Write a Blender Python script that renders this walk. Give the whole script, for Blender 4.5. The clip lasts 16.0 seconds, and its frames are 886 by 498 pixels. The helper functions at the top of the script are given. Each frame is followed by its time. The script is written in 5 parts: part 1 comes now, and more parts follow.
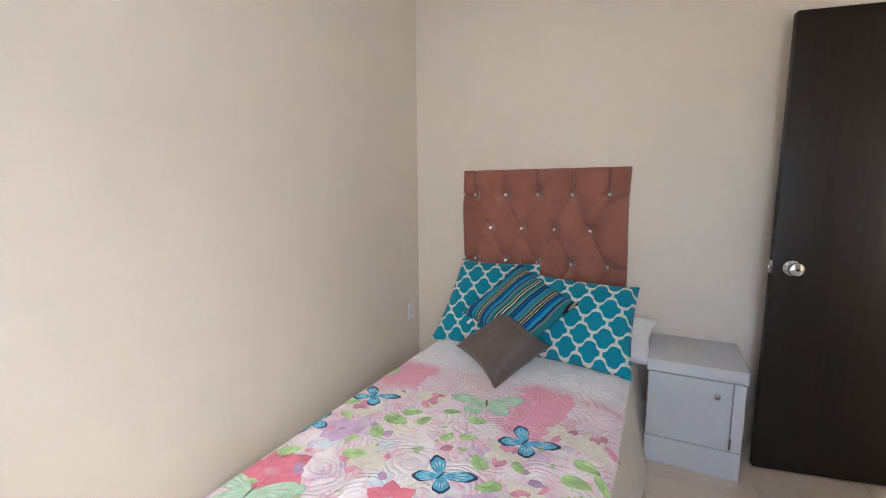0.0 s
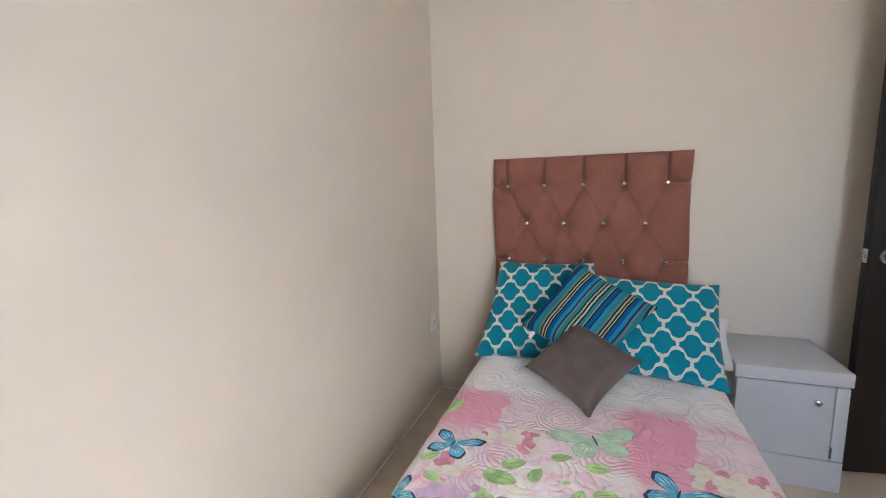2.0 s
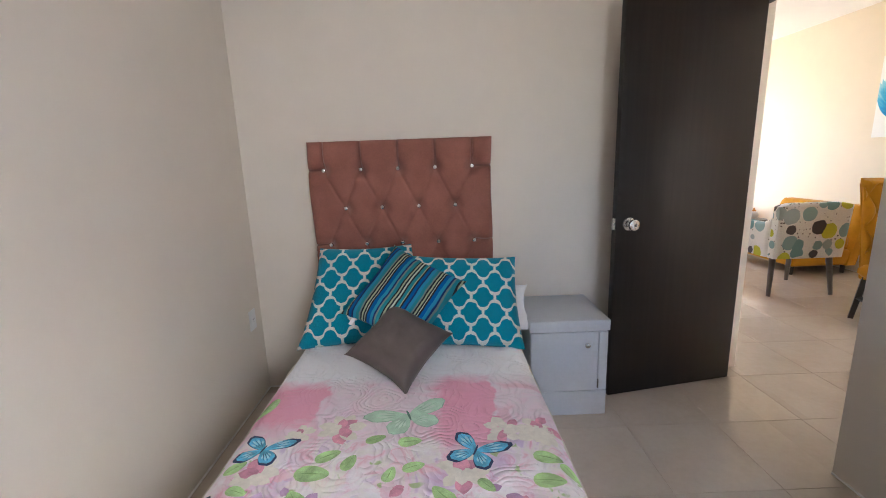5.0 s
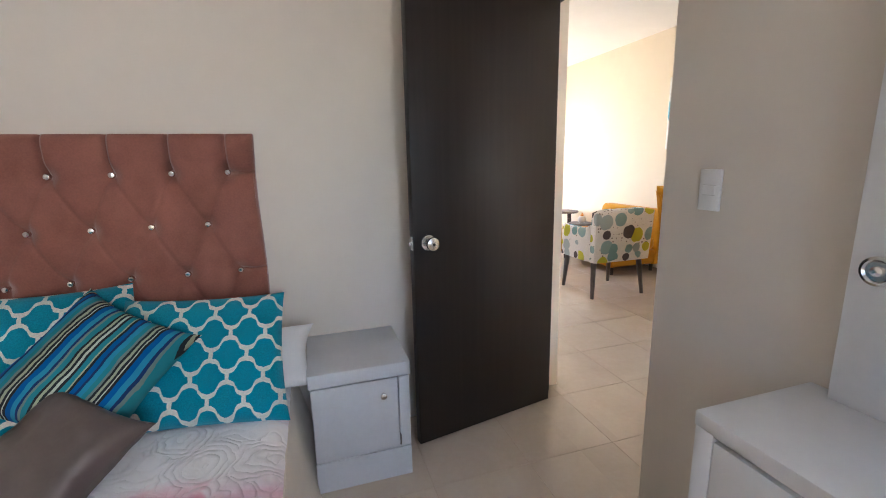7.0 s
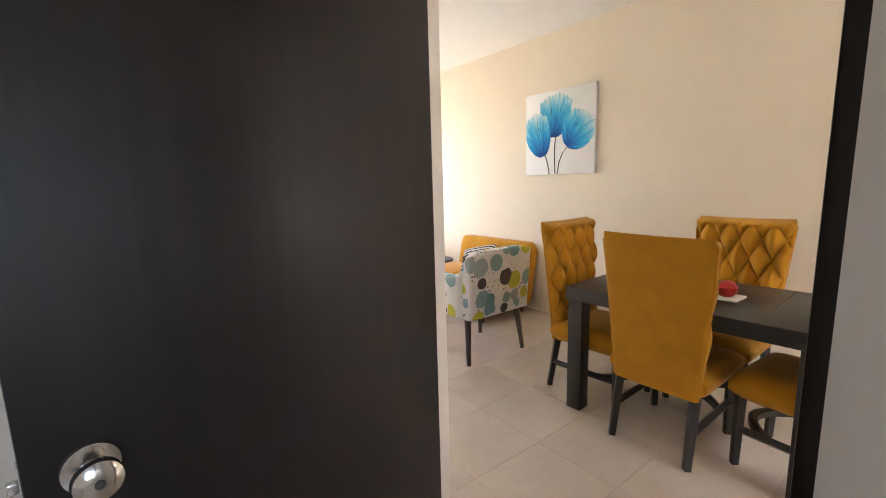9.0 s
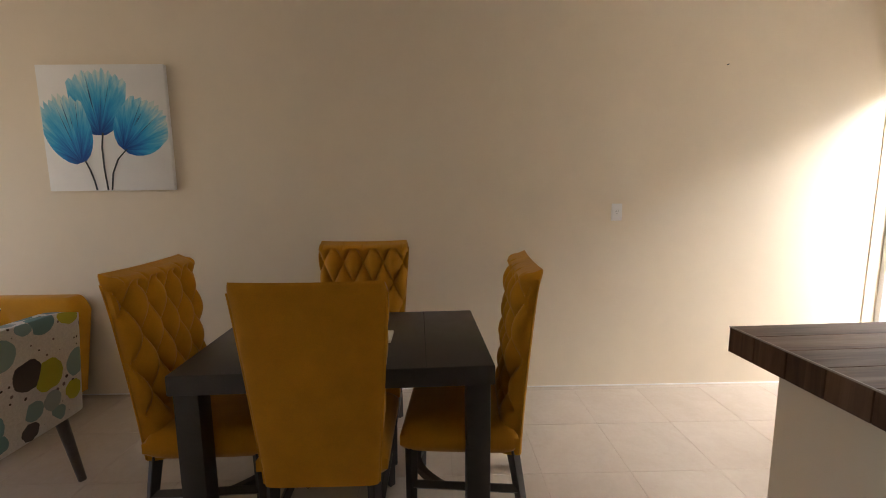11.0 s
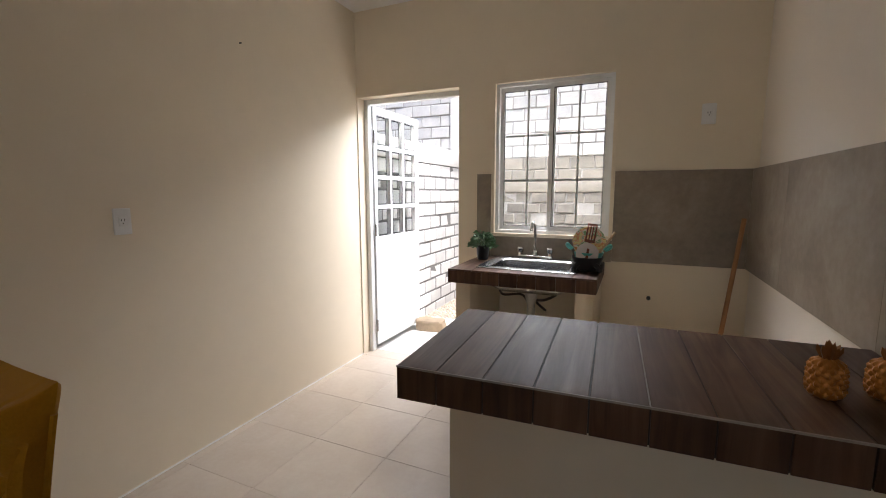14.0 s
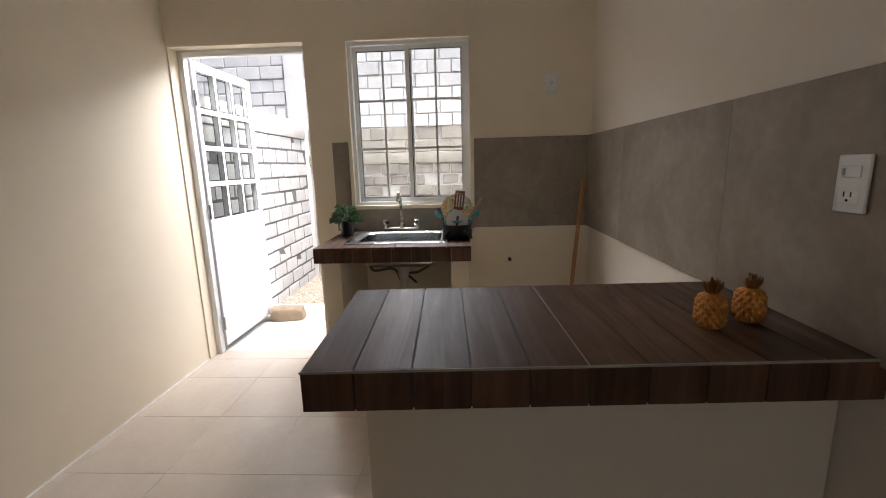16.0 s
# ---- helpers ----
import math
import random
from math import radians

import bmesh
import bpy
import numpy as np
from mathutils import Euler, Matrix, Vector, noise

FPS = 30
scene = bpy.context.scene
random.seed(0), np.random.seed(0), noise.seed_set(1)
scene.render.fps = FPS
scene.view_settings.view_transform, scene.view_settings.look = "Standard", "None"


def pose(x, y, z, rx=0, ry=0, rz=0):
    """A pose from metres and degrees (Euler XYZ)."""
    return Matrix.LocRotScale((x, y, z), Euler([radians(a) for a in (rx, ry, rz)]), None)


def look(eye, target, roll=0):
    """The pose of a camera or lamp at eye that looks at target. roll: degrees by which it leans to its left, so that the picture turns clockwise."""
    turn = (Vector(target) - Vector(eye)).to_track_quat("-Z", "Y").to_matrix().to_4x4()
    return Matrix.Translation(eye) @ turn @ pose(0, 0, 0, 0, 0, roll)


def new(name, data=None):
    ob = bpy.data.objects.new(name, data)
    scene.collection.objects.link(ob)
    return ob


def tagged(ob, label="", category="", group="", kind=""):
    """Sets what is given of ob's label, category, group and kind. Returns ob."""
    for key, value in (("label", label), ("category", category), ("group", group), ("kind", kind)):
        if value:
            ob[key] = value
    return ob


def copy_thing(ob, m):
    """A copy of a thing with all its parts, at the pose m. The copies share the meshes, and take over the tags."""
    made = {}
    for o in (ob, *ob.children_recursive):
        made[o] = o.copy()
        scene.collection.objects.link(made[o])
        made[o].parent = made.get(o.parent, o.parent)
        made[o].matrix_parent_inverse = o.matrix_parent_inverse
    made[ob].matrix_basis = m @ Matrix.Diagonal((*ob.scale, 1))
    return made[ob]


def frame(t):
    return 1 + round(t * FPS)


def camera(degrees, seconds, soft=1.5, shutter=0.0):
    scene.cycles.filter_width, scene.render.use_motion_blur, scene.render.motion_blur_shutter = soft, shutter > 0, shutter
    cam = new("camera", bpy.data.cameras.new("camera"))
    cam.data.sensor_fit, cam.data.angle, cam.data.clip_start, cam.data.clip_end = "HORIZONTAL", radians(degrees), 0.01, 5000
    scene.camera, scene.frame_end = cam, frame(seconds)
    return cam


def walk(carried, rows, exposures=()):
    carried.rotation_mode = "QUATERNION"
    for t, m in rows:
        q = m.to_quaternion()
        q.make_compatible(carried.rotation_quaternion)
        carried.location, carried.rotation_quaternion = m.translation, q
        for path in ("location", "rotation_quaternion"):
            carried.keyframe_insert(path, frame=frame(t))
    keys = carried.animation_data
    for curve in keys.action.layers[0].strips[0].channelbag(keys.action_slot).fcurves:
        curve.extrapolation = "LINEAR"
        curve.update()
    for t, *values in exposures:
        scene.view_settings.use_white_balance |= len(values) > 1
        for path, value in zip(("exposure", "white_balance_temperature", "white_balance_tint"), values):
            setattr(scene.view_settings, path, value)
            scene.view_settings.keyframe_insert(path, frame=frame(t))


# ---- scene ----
cam = camera(92.4, 16.0, soft=1.0)
PATH = [
    (0, (0.797, 0.105, 1.329), (-0.107, 1.869, 1.061), -0.2),
    (0.25, (0.728, 0.166, 1.342), (-0.202, 1.920, 1.076), -0.45),
    (0.5, (0.655, 0.233, 1.354), (-0.349, 1.943, 1.09), -0.7),
    (1, (0.511, 0.281, 1.36), (-0.515, 1.977, 1.09), -0.6),
    (1.5, (0.32, 0.272, 1.342), (-0.52, 2.066, 1.063), -1.2),
    (2, (0.206, 0.249, 1.338), (-0.477, 2.103, 1.032), -1.8),
    (2.5, (0.169, 0.234, 1.328), (-0.416, 2.122, 1.023), -1.5),
    (3, (0.163, 0.223, 1.321), (-0.352, 2.131, 1.014), -1.6),
    (3.2, (0.168, 0.218, 1.324), (-0.333, 2.128, 1.01), -1.7),
    (5.3, (0.407, 0.324, 1.347), (0.456, 2.28, 0.931), -2.3),
    (5.5, (0.456, 0.342, 1.344), (0.503, 2.3, 0.94), -2.7),
    (6, (0.591, 0.379, 1.336), (0.68, 2.336, 0.931), -3.0),
    (6.5, (0.73, 0.48, 1.332), (1.009, 2.414, 0.906), -2.7),
    (7, (0.85, 0.709, 1.33), (1.428, 2.581, 0.929), -1.3),
    (7.5, (1.0, 0.951, 1.324), (1.767, 2.765, 0.979), -1.8),
    (8, (1.125, 1.215, 1.33), (1.888, 3.029, 0.978), -1.5),
    (10.3, (1.768, 2.196, 1.398), (3.676, 2.722, 1.11), -1.7),
    (10.5, (1.822, 2.224, 1.398), (3.768, 2.579, 1.097), -1.3),
    (11, (1.986, 2.264, 1.388), (3.968, 2.23, 1.12), -0.6),
    (11.5, (2.177, 2.251, 1.389), (4.116, 1.837, 1.125), -0.6),
    (12, (2.326, 2.244, 1.377), (4.109, 1.377, 1.114), 0.1),
    (12.5, (2.481, 2.273, 1.383), (4.008, 1.008, 1.126), -1.3),
    (13, (2.604, 2.256, 1.369), (3.901, 0.757, 1.107), -1.0),
    (13.5, (2.734, 2.182, 1.364), (3.829, 0.528, 1.107), -0.9),
    (14, (2.807, 2.163, 1.357), (3.615, 0.352, 1.098), -0.1),
    (14.5, (2.864, 2.181, 1.352), (3.345, 0.261, 1.069), -1.2),
    (15, (2.907, 2.205, 1.347), (3.153, 0.244, 1.042), -1.2),
    (15.5, (2.945, 2.186, 1.338), (3.067, 0.219, 0.993), -1.5),
    (16, (2.994, 2.048, 1.324), (3.093, 0.088, 0.942), -1.6),
]
EXPOSURES = [
    (0.0, 3.46, 6100, 14), (3.0, 3.40, 6100, 14), (5.5, 3.24, 5900, 14.5), (7.0, 3.28, 5920, 14), (8.2, 3.32, 5920, 13),
    (10.3, 2.48, 5960, 13), (10.5, 2.40, 5960, 13), (11.0, 1.66, 6420, 16), (12.0, 0.96, 6500, 16.5), (13.0, 0.82, 6260, 15),
    (14.5, 0.69, 6080, 14.5), (16.0, 0.61, 6080, 14.5),
]
walk(cam, [(t, look(eye, target, roll)) for t, eye, target, roll in PATH], EXPOSURES)
SKY, SUN, BED_W, LIV_W, DOOR_W, KIT_W = 0.15, 5.0, 3.4, 2.9, 66.0, 27.0
# ---- world, sun, area lamps for sky light ----
world = bpy.data.worlds.new("sky")
scene.world = world
world.use_nodes = True
wnt = world.node_tree
sky = wnt.nodes.new("ShaderNodeTexSky")
sky.sky_type = "NISHITA"
sky.sun_disc = False
TO_SUN = Vector((-0.24, 0.26, 0.93)).normalized()
sky.sun_elevation = math.asin(TO_SUN.z)
sky.sun_rotation = math.atan2(TO_SUN.x, TO_SUN.y)
wnt.links.new(sky.outputs[0], wnt.nodes["Background"].inputs[0])
wnt.nodes["Background"].inputs[1].default_value = SKY
sun = new("sun", bpy.data.lights.new("sun", "SUN"))
sun.data.energy, sun.data.angle, sun.data.color = SUN, radians(0.6), (1.0, 0.96, 0.90)
sun.matrix_world = look(TO_SUN * 20, (0, 0, 0))


def sky_lamp(x, y, z, sx, sz, aim, watts, colour):
    """Area lamp that stands in for sky light entering by an opening."""
    lamp = new("sky_lamp", bpy.data.lights.new("sky_lamp", "AREA"))
    lamp.data.shape, lamp.data.size, lamp.data.size_y = "RECTANGLE", sx, sz
    lamp.data.energy, lamp.data.color = watts, colour
    lamp.matrix_world = look((x, y, z), (x + aim[0], y + aim[1], z + aim[2]))
    return lamp


sky_lamp(1.15, -0.99, 1.55, 0.85, 1.10, (-2.5, 0.62, -0.42), BED_W, (0.94, 0.97, 1.0))
sky_lamp(3.55, 7.30, 1.45, 1.90, 1.70, (0, -1, -0.10), LIV_W, (1.0, 0.89, 0.74))

# added fill lamps over the yard, just above the rear openings, for sky light
sky_lamp(3.80, -1.52, 2.56, 1.40, 1.05, (0, 0.08, -1.0), DOOR_W, (1.0, 0.985, 0.96))
sky_lamp(2.75, -1.65, 2.95, 0.90, 1.00, (0.2, 1, -0.9), KIT_W, (1.0, 0.985, 0.96))


# ---- node helpers ----
class Nodes:
    def __init__(self, name, rough=0.6, metal=0.0, spec=0.5):
        self.mat = bpy.data.materials.new(name)
        self.mat.use_nodes = True
        self.nt = self.mat.node_tree
        self.bsdf = self.nt.nodes["Principled BSDF"]
        self.bsdf.inputs["Roughness"].default_value = rough
        self.bsdf.inputs["Metallic"].default_value = metal
        self.bsdf.inputs["Specular IOR Level"].default_value = spec

    def node(self, kind, **kw):
        n = self.nt.nodes.new(kind)
        for k, v in kw.items():
            n.inputs[k].default_value = v
        return n

    def put(self, socket, value):
        if isinstance(value, bpy.types.NodeSocket):
            self.nt.links.new(value, socket)
        elif isinstance(value, (tuple, list)) and len(value) == 3 and socket.type == "RGBA":
            socket.default_value = (*value, 1)
        else:
            socket.default_value = value

    def m(self, op, a, b=0.0, c=0.0):
        n = self.nt.nodes.new("ShaderNodeMath")
        n.operation = op
        for i, v in enumerate((a, b, c)):
            self.put(n.inputs[i], v)
        return n.outputs[0]

    def coords(self, which="Object", scale=(1, 1, 1), rot=(0, 0, 0), shift=None):
        t = self.nt.nodes.new("ShaderNodeTexCoord")
        mp = self.nt.nodes.new("ShaderNodeMapping")
        mp.inputs["Scale"].default_value = scale
        mp.inputs["Rotation"].default_value = [radians(a) for a in rot]
        src = t.outputs[which]
        if which == "World":
            src = self.nt.nodes.new("ShaderNodeNewGeometry").outputs["Position"]
        self.nt.links.new(src, mp.inputs["Vector"])
        if shift is not None:
            self.nt.links.new(shift, mp.inputs["Location"])
        return mp.outputs[0]

    def world(self, scale=(1, 1, 1)):
        g = self.nt.nodes.new("ShaderNodeNewGeometry")
        mp = self.nt.nodes.new("ShaderNodeMapping")
        mp.inputs["Scale"].default_value = scale
        self.nt.links.new(g.outputs["Position"], mp.inputs["Vector"])
        return mp.outputs[0]

    def random_shift(self, amount=20.0):
        r = self.nt.nodes.new("ShaderNodeObjectInfo").outputs["Random"]
        c = self.nt.nodes.new("ShaderNodeCombineXYZ")
        for i, k in enumerate((1.0, 0.7, 1.3)):
            self.nt.links.new(self.m("MULTIPLY", r, amount * k), c.inputs[i])
        return c.outputs[0]

    def rand(self):
        return self.nt.nodes.new("ShaderNodeObjectInfo").outputs["Random"]

    def xyz(self, vec):
        s = self.nt.nodes.new("ShaderNodeSeparateXYZ")
        self.nt.links.new(vec, s.inputs[0])
        return s.outputs[0], s.outputs[1], s.outputs[2]

    def noise(self, vec, scale, detail=4.0, rough=0.55, distort=0.0, out="Fac"):
        n = self.node("ShaderNodeTexNoise", Scale=scale, Detail=detail, Roughness=rough, Distortion=distort)
        self.nt.links.new(vec, n.inputs["Vector"])
        return n.outputs[out]

    def ramp(self, fac, stops, constant=False):
        n = self.nt.nodes.new("ShaderNodeValToRGB")
        if constant:
            n.color_ramp.interpolation = "CONSTANT"
        els = n.color_ramp.elements
        while len(els) < len(stops):
            els.new(0.5)
        for e, (p, c) in zip(els, stops):
            e.position = p
            e.color = (*c, 1) if isinstance(c, tuple) else (c, c, c, 1)
        self.put(n.inputs[0], fac)
        return n.outputs[0]

    def mix(self, fac, a, b, blend="MIX"):
        n = self.nt.nodes.new("ShaderNodeMix")
        n.data_type, n.blend_type = "RGBA", blend
        self.put(n.inputs[0], fac), self.put(n.inputs[6], a), self.put(n.inputs[7], b)
        return n.outputs[2]

    def colour(self, v):
        self.put(self.bsdf.inputs["Base Color"], v)
        return self

    def roughness(self, v):
        self.put(self.bsdf.inputs["Roughness"], v)
        return self

    def bump(self, height, strength=0.3, dist=0.005):
        n = self.node("ShaderNodeBump", Strength=strength, Distance=dist)
        self.nt.links.new(height, n.inputs["Height"])
        self.nt.links.new(n.outputs[0], self.bsdf.inputs["Normal"])
        return self


def plain(name, c, rough=0.5, metal=0.0, vary=0.12, scale=6.0, bump=0.0, bump_scale=120.0, spec=0.5):
    """A material with soft stains at one scale and grain at another."""
    k = Nodes(name, rough, metal, spec)
    v = k.coords("Object", shift=k.random_shift())
    f = k.m("ADD", k.m("MULTIPLY", k.noise(v, scale), 0.7), k.m("MULTIPLY", k.noise(v, scale * 14), 0.3))
    lo = tuple(x * (1 - vary) for x in c)
    hi = tuple(min(1.0, x * (1 + vary)) for x in c)
    k.colour(k.ramp(f, [(0.3, lo), (0.7, hi)]))
    k.roughness(k.ramp(f, [(0.3, max(0.02, rough * 0.88)), (0.7, min(1.0, rough * 1.12))]))
    if bump:
        k.bump(k.noise(v, bump_scale, 3), bump, 0.003)
    return k.mat


def plaster(name, c):
    k = Nodes(name, 0.62, 0, 0.35)
    v = k.world()
    big, mid = k.noise(v, 0.9, 3), k.noise(v, 7, 5)
    f = k.m("ADD", k.m("MULTIPLY", big, 0.6), k.m("MULTIPLY", mid, 0.4))
    k.colour(k.ramp(f, [(0.3, tuple(x * 0.955 for x in c)), (0.7, tuple(min(1, x * 1.03) for x in c))]))
    k.roughness(k.ramp(mid, [(0.3, 0.5), (0.7, 0.68)]))
    h = k.m("ADD", k.m("MULTIPLY", k.noise(v, 3.5, 3), 1.0), k.m("MULTIPLY", k.noise(v, 90, 2), 0.10))
    return k.bump(h, 0.22, 0.012).mat


def wood_tile(name, axis):
    """Dark wood-look porcelain plank; the grain runs along the axis given."""
    k = Nodes(name, 0.30, 0, 0.24)
    s = [26, 26, 26]
    s["xyz".index(axis)] = 1.7
    v = k.coords("Object", scale=tuple(s), shift=k.random_shift(60))
    g = k.noise(v, 1.0, 6, 0.62, 0.9)
    w = k.noise(k.coords("Object", shift=k.random_shift(9)), 5, 3)
    f = k.m("ADD", k.m("MULTIPLY", g, 0.72), k.m("MULTIPLY", w, 0.28))
    base = k.ramp(f, [(0.30, (0.042, 0.020, 0.011)), (0.46, (0.082, 0.042, 0.024)), (0.58, (0.115, 0.062, 0.036)), (0.74, (0.165, 0.096, 0.059))])
    tone = k.ramp(k.rand(), [(0.0, (0.80, 0.77, 0.75)), (0.5, (1.0, 0.98, 0.96)), (1.0, (1.28, 1.27, 1.26))])
    k.colour(k.mix(1.0, base, tone, "MULTIPLY"))
    k.roughness(k.ramp(g, [(0.3, 0.54), (0.7, 0.38)]))
    return k.bump(k.m("ADD", g, k.m("MULTIPLY", k.noise(k.coords("Object", scale=tuple(q * 2.5 for q in s), shift=k.random_shift(60)), 1.0, 2), 0.3)), 0.6, 0.0020).mat


def fabric(name, c, vary=0.16, weave=700.0, sheen=0.25, rough=0.85):
    k = Nodes(name, rough, 0, 0.25)
    v = k.coords("Object", shift=k.random_shift(7))
    f = k.m("ADD", k.m("MULTIPLY", k.noise(v, 9, 4), 0.65), k.m("MULTIPLY", k.noise(v, weave * 0.3, 2), 0.35))
    k.colour(k.ramp(f, [(0.3, tuple(x * (1 - vary) for x in c)), (0.7, tuple(min(1, x * (1 + vary)) for x in c))]))
    k.bsdf.inputs["Sheen Weight"].default_value = sheen
    k.bsdf.inputs["Sheen Roughness"].default_value = 0.4
    h = k.m("ADD", k.noise(v, weave * 0.35, 2), k.m("MULTIPLY", k.noise(v, 26, 3), 1.6))
    return k.bump(h, 0.28, 0.0022).mat


PX_T, PY_T = 0.112, 0.152


def quatrefoil():
    """Teal quatrefoils in offset rows, parted by one cream outline."""
    k = Nodes("quatrefoil_cotton", 0.85, 0, 0.2)
    k.bsdf.inputs["Sheen Weight"].default_value = 0.15
    v = k.coords("Object")
    wob = k.noise(v, 55, 2)
    x, y, _ = k.xyz(v)
    u = k.m("ADD", k.m("DIVIDE", x, PX_T), k.m("MULTIPLY", wob, 0.06))
    w = k.m("ADD", k.m("DIVIDE", y, PY_T), k.m("MULTIPLY", wob, 0.05))
    p = k.m("ABSOLUTE", k.m("SUBTRACT", k.m("FRACT", u), 0.5))
    q = k.m("ABSOLUTE", k.m("SUBTRACT", k.m("FRACT", w), 0.5))
    # the shared outline of two neighbouring foils steps down from the top lobe to the side lobe
    step = k.m("SUBTRACT", 0.25, p)
    line = k.m("ADD", k.m("ADD", 0.25, k.m("MULTIPLY", step, 0.20)), k.m("MULTIPLY", k.m("TANH", k.m("MULTIPLY", step, 17.0)), 0.090))
    off = k.m("SUBTRACT", q, line)
    above = k.m("GREATER_THAN", off, 0.0)
    slope = k.m("MULTIPLY", k.m("ABSOLUTE", off), PY_T * 0.80)
    upright = k.m("MULTIPLY", k.m("ABSOLUTE", k.m("SUBTRACT", k.m("MULTIPLY", k.m("SUBTRACT", 1.0, above), 0.5), p)), PX_T)
    inside = k.m("GREATER_THAN", k.m("MINIMUM", slope, upright), 0.0064)
    n = k.noise(v, 240, 2)
    teal = k.ramp(n, [(0.3, (0.0, 0.18, 0.27)), (0.7, (0.002, 0.26, 0.365))])
    cream = k.ramp(n, [(0.3, (0.55, 0.53, 0.46)), (0.7, (0.72, 0.70, 0.63))])
    k.colour(k.mix(inside, cream, teal))
    return k.bump(k.m("ADD", k.noise(v, 30, 3), k.m("MULTIPLY", n, 0.4)), 0.3, 0.002).mat


def stripes():
    k = Nodes("striped_cotton", 0.85, 0, 0.2)
    v = k.coords("Object")
    x, y, _ = k.xyz(v)
    t = k.m("FRACT", k.m("ADD", k.m("DIVIDE", y, 0.205), k.m("MULTIPLY", k.noise(v, 20, 2), 0.03)))
    navy, blue, sky_c, teal, sand, grey, black, white = (0.012, 0.035, 0.13), (0.0, 0.095, 0.32), (0.02, 0.24, 0.40), (0.02, 0.22, 0.26), (0.38, 0.38, 0.25), (0.17, 0.22, 0.20), (0.022, 0.026, 0.030), (0.50, 0.51, 0.42)
    seq = [white, black, sand, black, teal, grey, navy, sky_c, blue, black, white, black, sand, black, grey, teal, sky_c, navy, blue, black, sand, teal, black, white]
    wide = [1, 2, 2, 2, 4, 2, 2, 4, 4, 2, 1, 2, 2, 2, 2, 4, 4, 2, 4, 2, 1, 4, 2, 1]
    stops, at = [], 0.0
    for c, wd in zip(seq, wide):
        stops.append((at, c))
        at += wd / sum(wide)
    k.colour(k.ramp(t, stops, True))
    return k.bump(k.m("ADD", k.noise(v, 30, 3), k.m("MULTIPLY", k.noise(v, 300, 2), 0.4)), 0.3, 0.002).mat


def quilt_print():
    """Floral print: white at the pillows, pink fields with blush between, then flowers; stitched fans."""
    k = Nodes("quilt_print", 0.75, 0, 0.25)
    k.bsdf.inputs["Sheen Weight"].default_value = 0.2
    v = k.coords("Object")
    x, y, _ = k.xyz(v)
    n1 = k.noise(v, 7, 4, 0.6, 0.8)
    n2 = k.noise(v, 16, 3, 0.55, 0.6)
    n3 = k.noise(v, 8.5, 3, 0.5, 1.8)
    n4 = k.noise(v, 5, 3, 0.5, 1.2)
    white, blush, pink, lilac, cream = (0.90, 0.87, 0.89), (0.87, 0.68, 0.76), (0.84, 0.385, 0.52), (0.68, 0.53, 0.70), (0.80, 0.75, 0.64)
    wob = k.m("ADD", k.m("MULTIPLY", k.m("SUBTRACT", n1, 0.5), 0.16), k.m("MULTIPLY", k.m("SUBTRACT", n2, 0.5), 0.07))

    def over(value, limit, soft):
        """1 where the value lies above the limit."""
        return k.m("MINIMUM", k.m("MAXIMUM", k.m("DIVIDE", k.m("SUBTRACT", value, limit), soft), 0.0), 1.0)

    xs, ys = k.m("ADD", x, wob), k.m("ADD", y, wob)
    flip = k.m("MULTIPLY", ys, -1.0)
    fan = k.ramp(n4, [(0.36, blush), (0.44, (0.84, 0.72, 0.77)), (0.54, blush), (0.60, (0.82, 0.56, 0.64))])
    left = k.m("MULTIPLY", over(k.m("MULTIPLY", xs, -1.0), 0.30, 0.02), over(ys, -0.12, 0.05))
    right = k.m("MULTIPLY", k.m("MULTIPLY", over(xs, 0.09, 0.06), over(k.m("MULTIPLY", xs, -1.0), -0.345, 0.015)), over(ys, -0.30, 0.06))
    c = k.mix(k.m("MAXIMUM", left, right), fan, pink)
    flowers = k.ramp(n3, [(0.33, lilac), (0.39, (0.84, 0.74, 0.78)), (0.46, (0.82, 0.75, 0.71)), (0.51, (0.84, 0.72, 0.77)), (0.56, blush), (0.61, (0.80, 0.44, 0.54)), (0.65, blush)])
    c = k.mix(k.m("MULTIPLY", over(flip, 0.13, 0.10), k.m("SUBTRACT", 1.0, k.m("MULTIPLY", right, 0.9))), c, flowers)
    patch = k.node("ShaderNodeTexVoronoi", Scale=11.0, Randomness=1.0)
    swirl = k.nt.nodes.new("ShaderNodeVectorMath")
    swirl.operation = "MULTIPLY_ADD"
    k.nt.links.new(k.noise(v, 13, 4, 0.6, 0.5, "Color"), swirl.inputs[0])
    swirl.inputs[1].default_value = (0.11, 0.11, 0.0)
    k.nt.links.new(v, swirl.inputs[2])
    k.nt.links.new(swirl.outputs[0], patch.inputs["Vector"])
    pr, pg, pb = k.xyz(patch.outputs["Color"])
    wash = k.ramp(pr, [(0.0, white), (0.16, (0.80, 0.70, 0.82)), (0.28, white), (0.40, (0.84, 0.62, 0.70)), (0.52, (0.88, 0.86, 0.76)), (0.64, (0.70, 0.84, 0.88)), (0.72, white), (0.82, (0.83, 0.42, 0.54)), (0.90, (0.66, 0.50, 0.70))], True)
    fade = k.ramp(patch.outputs["Distance"], [(0.25, 1.0), (0.62, 0.25)])
    c = k.mix(k.m("MULTIPLY", k.m("MULTIPLY", fade, 0.75), k.m("MULTIPLY", over(flip, 0.17, 0.10), k.m("SUBTRACT", 1.0, k.m("MULTIPLY", right, 0.9)))), c, wash)
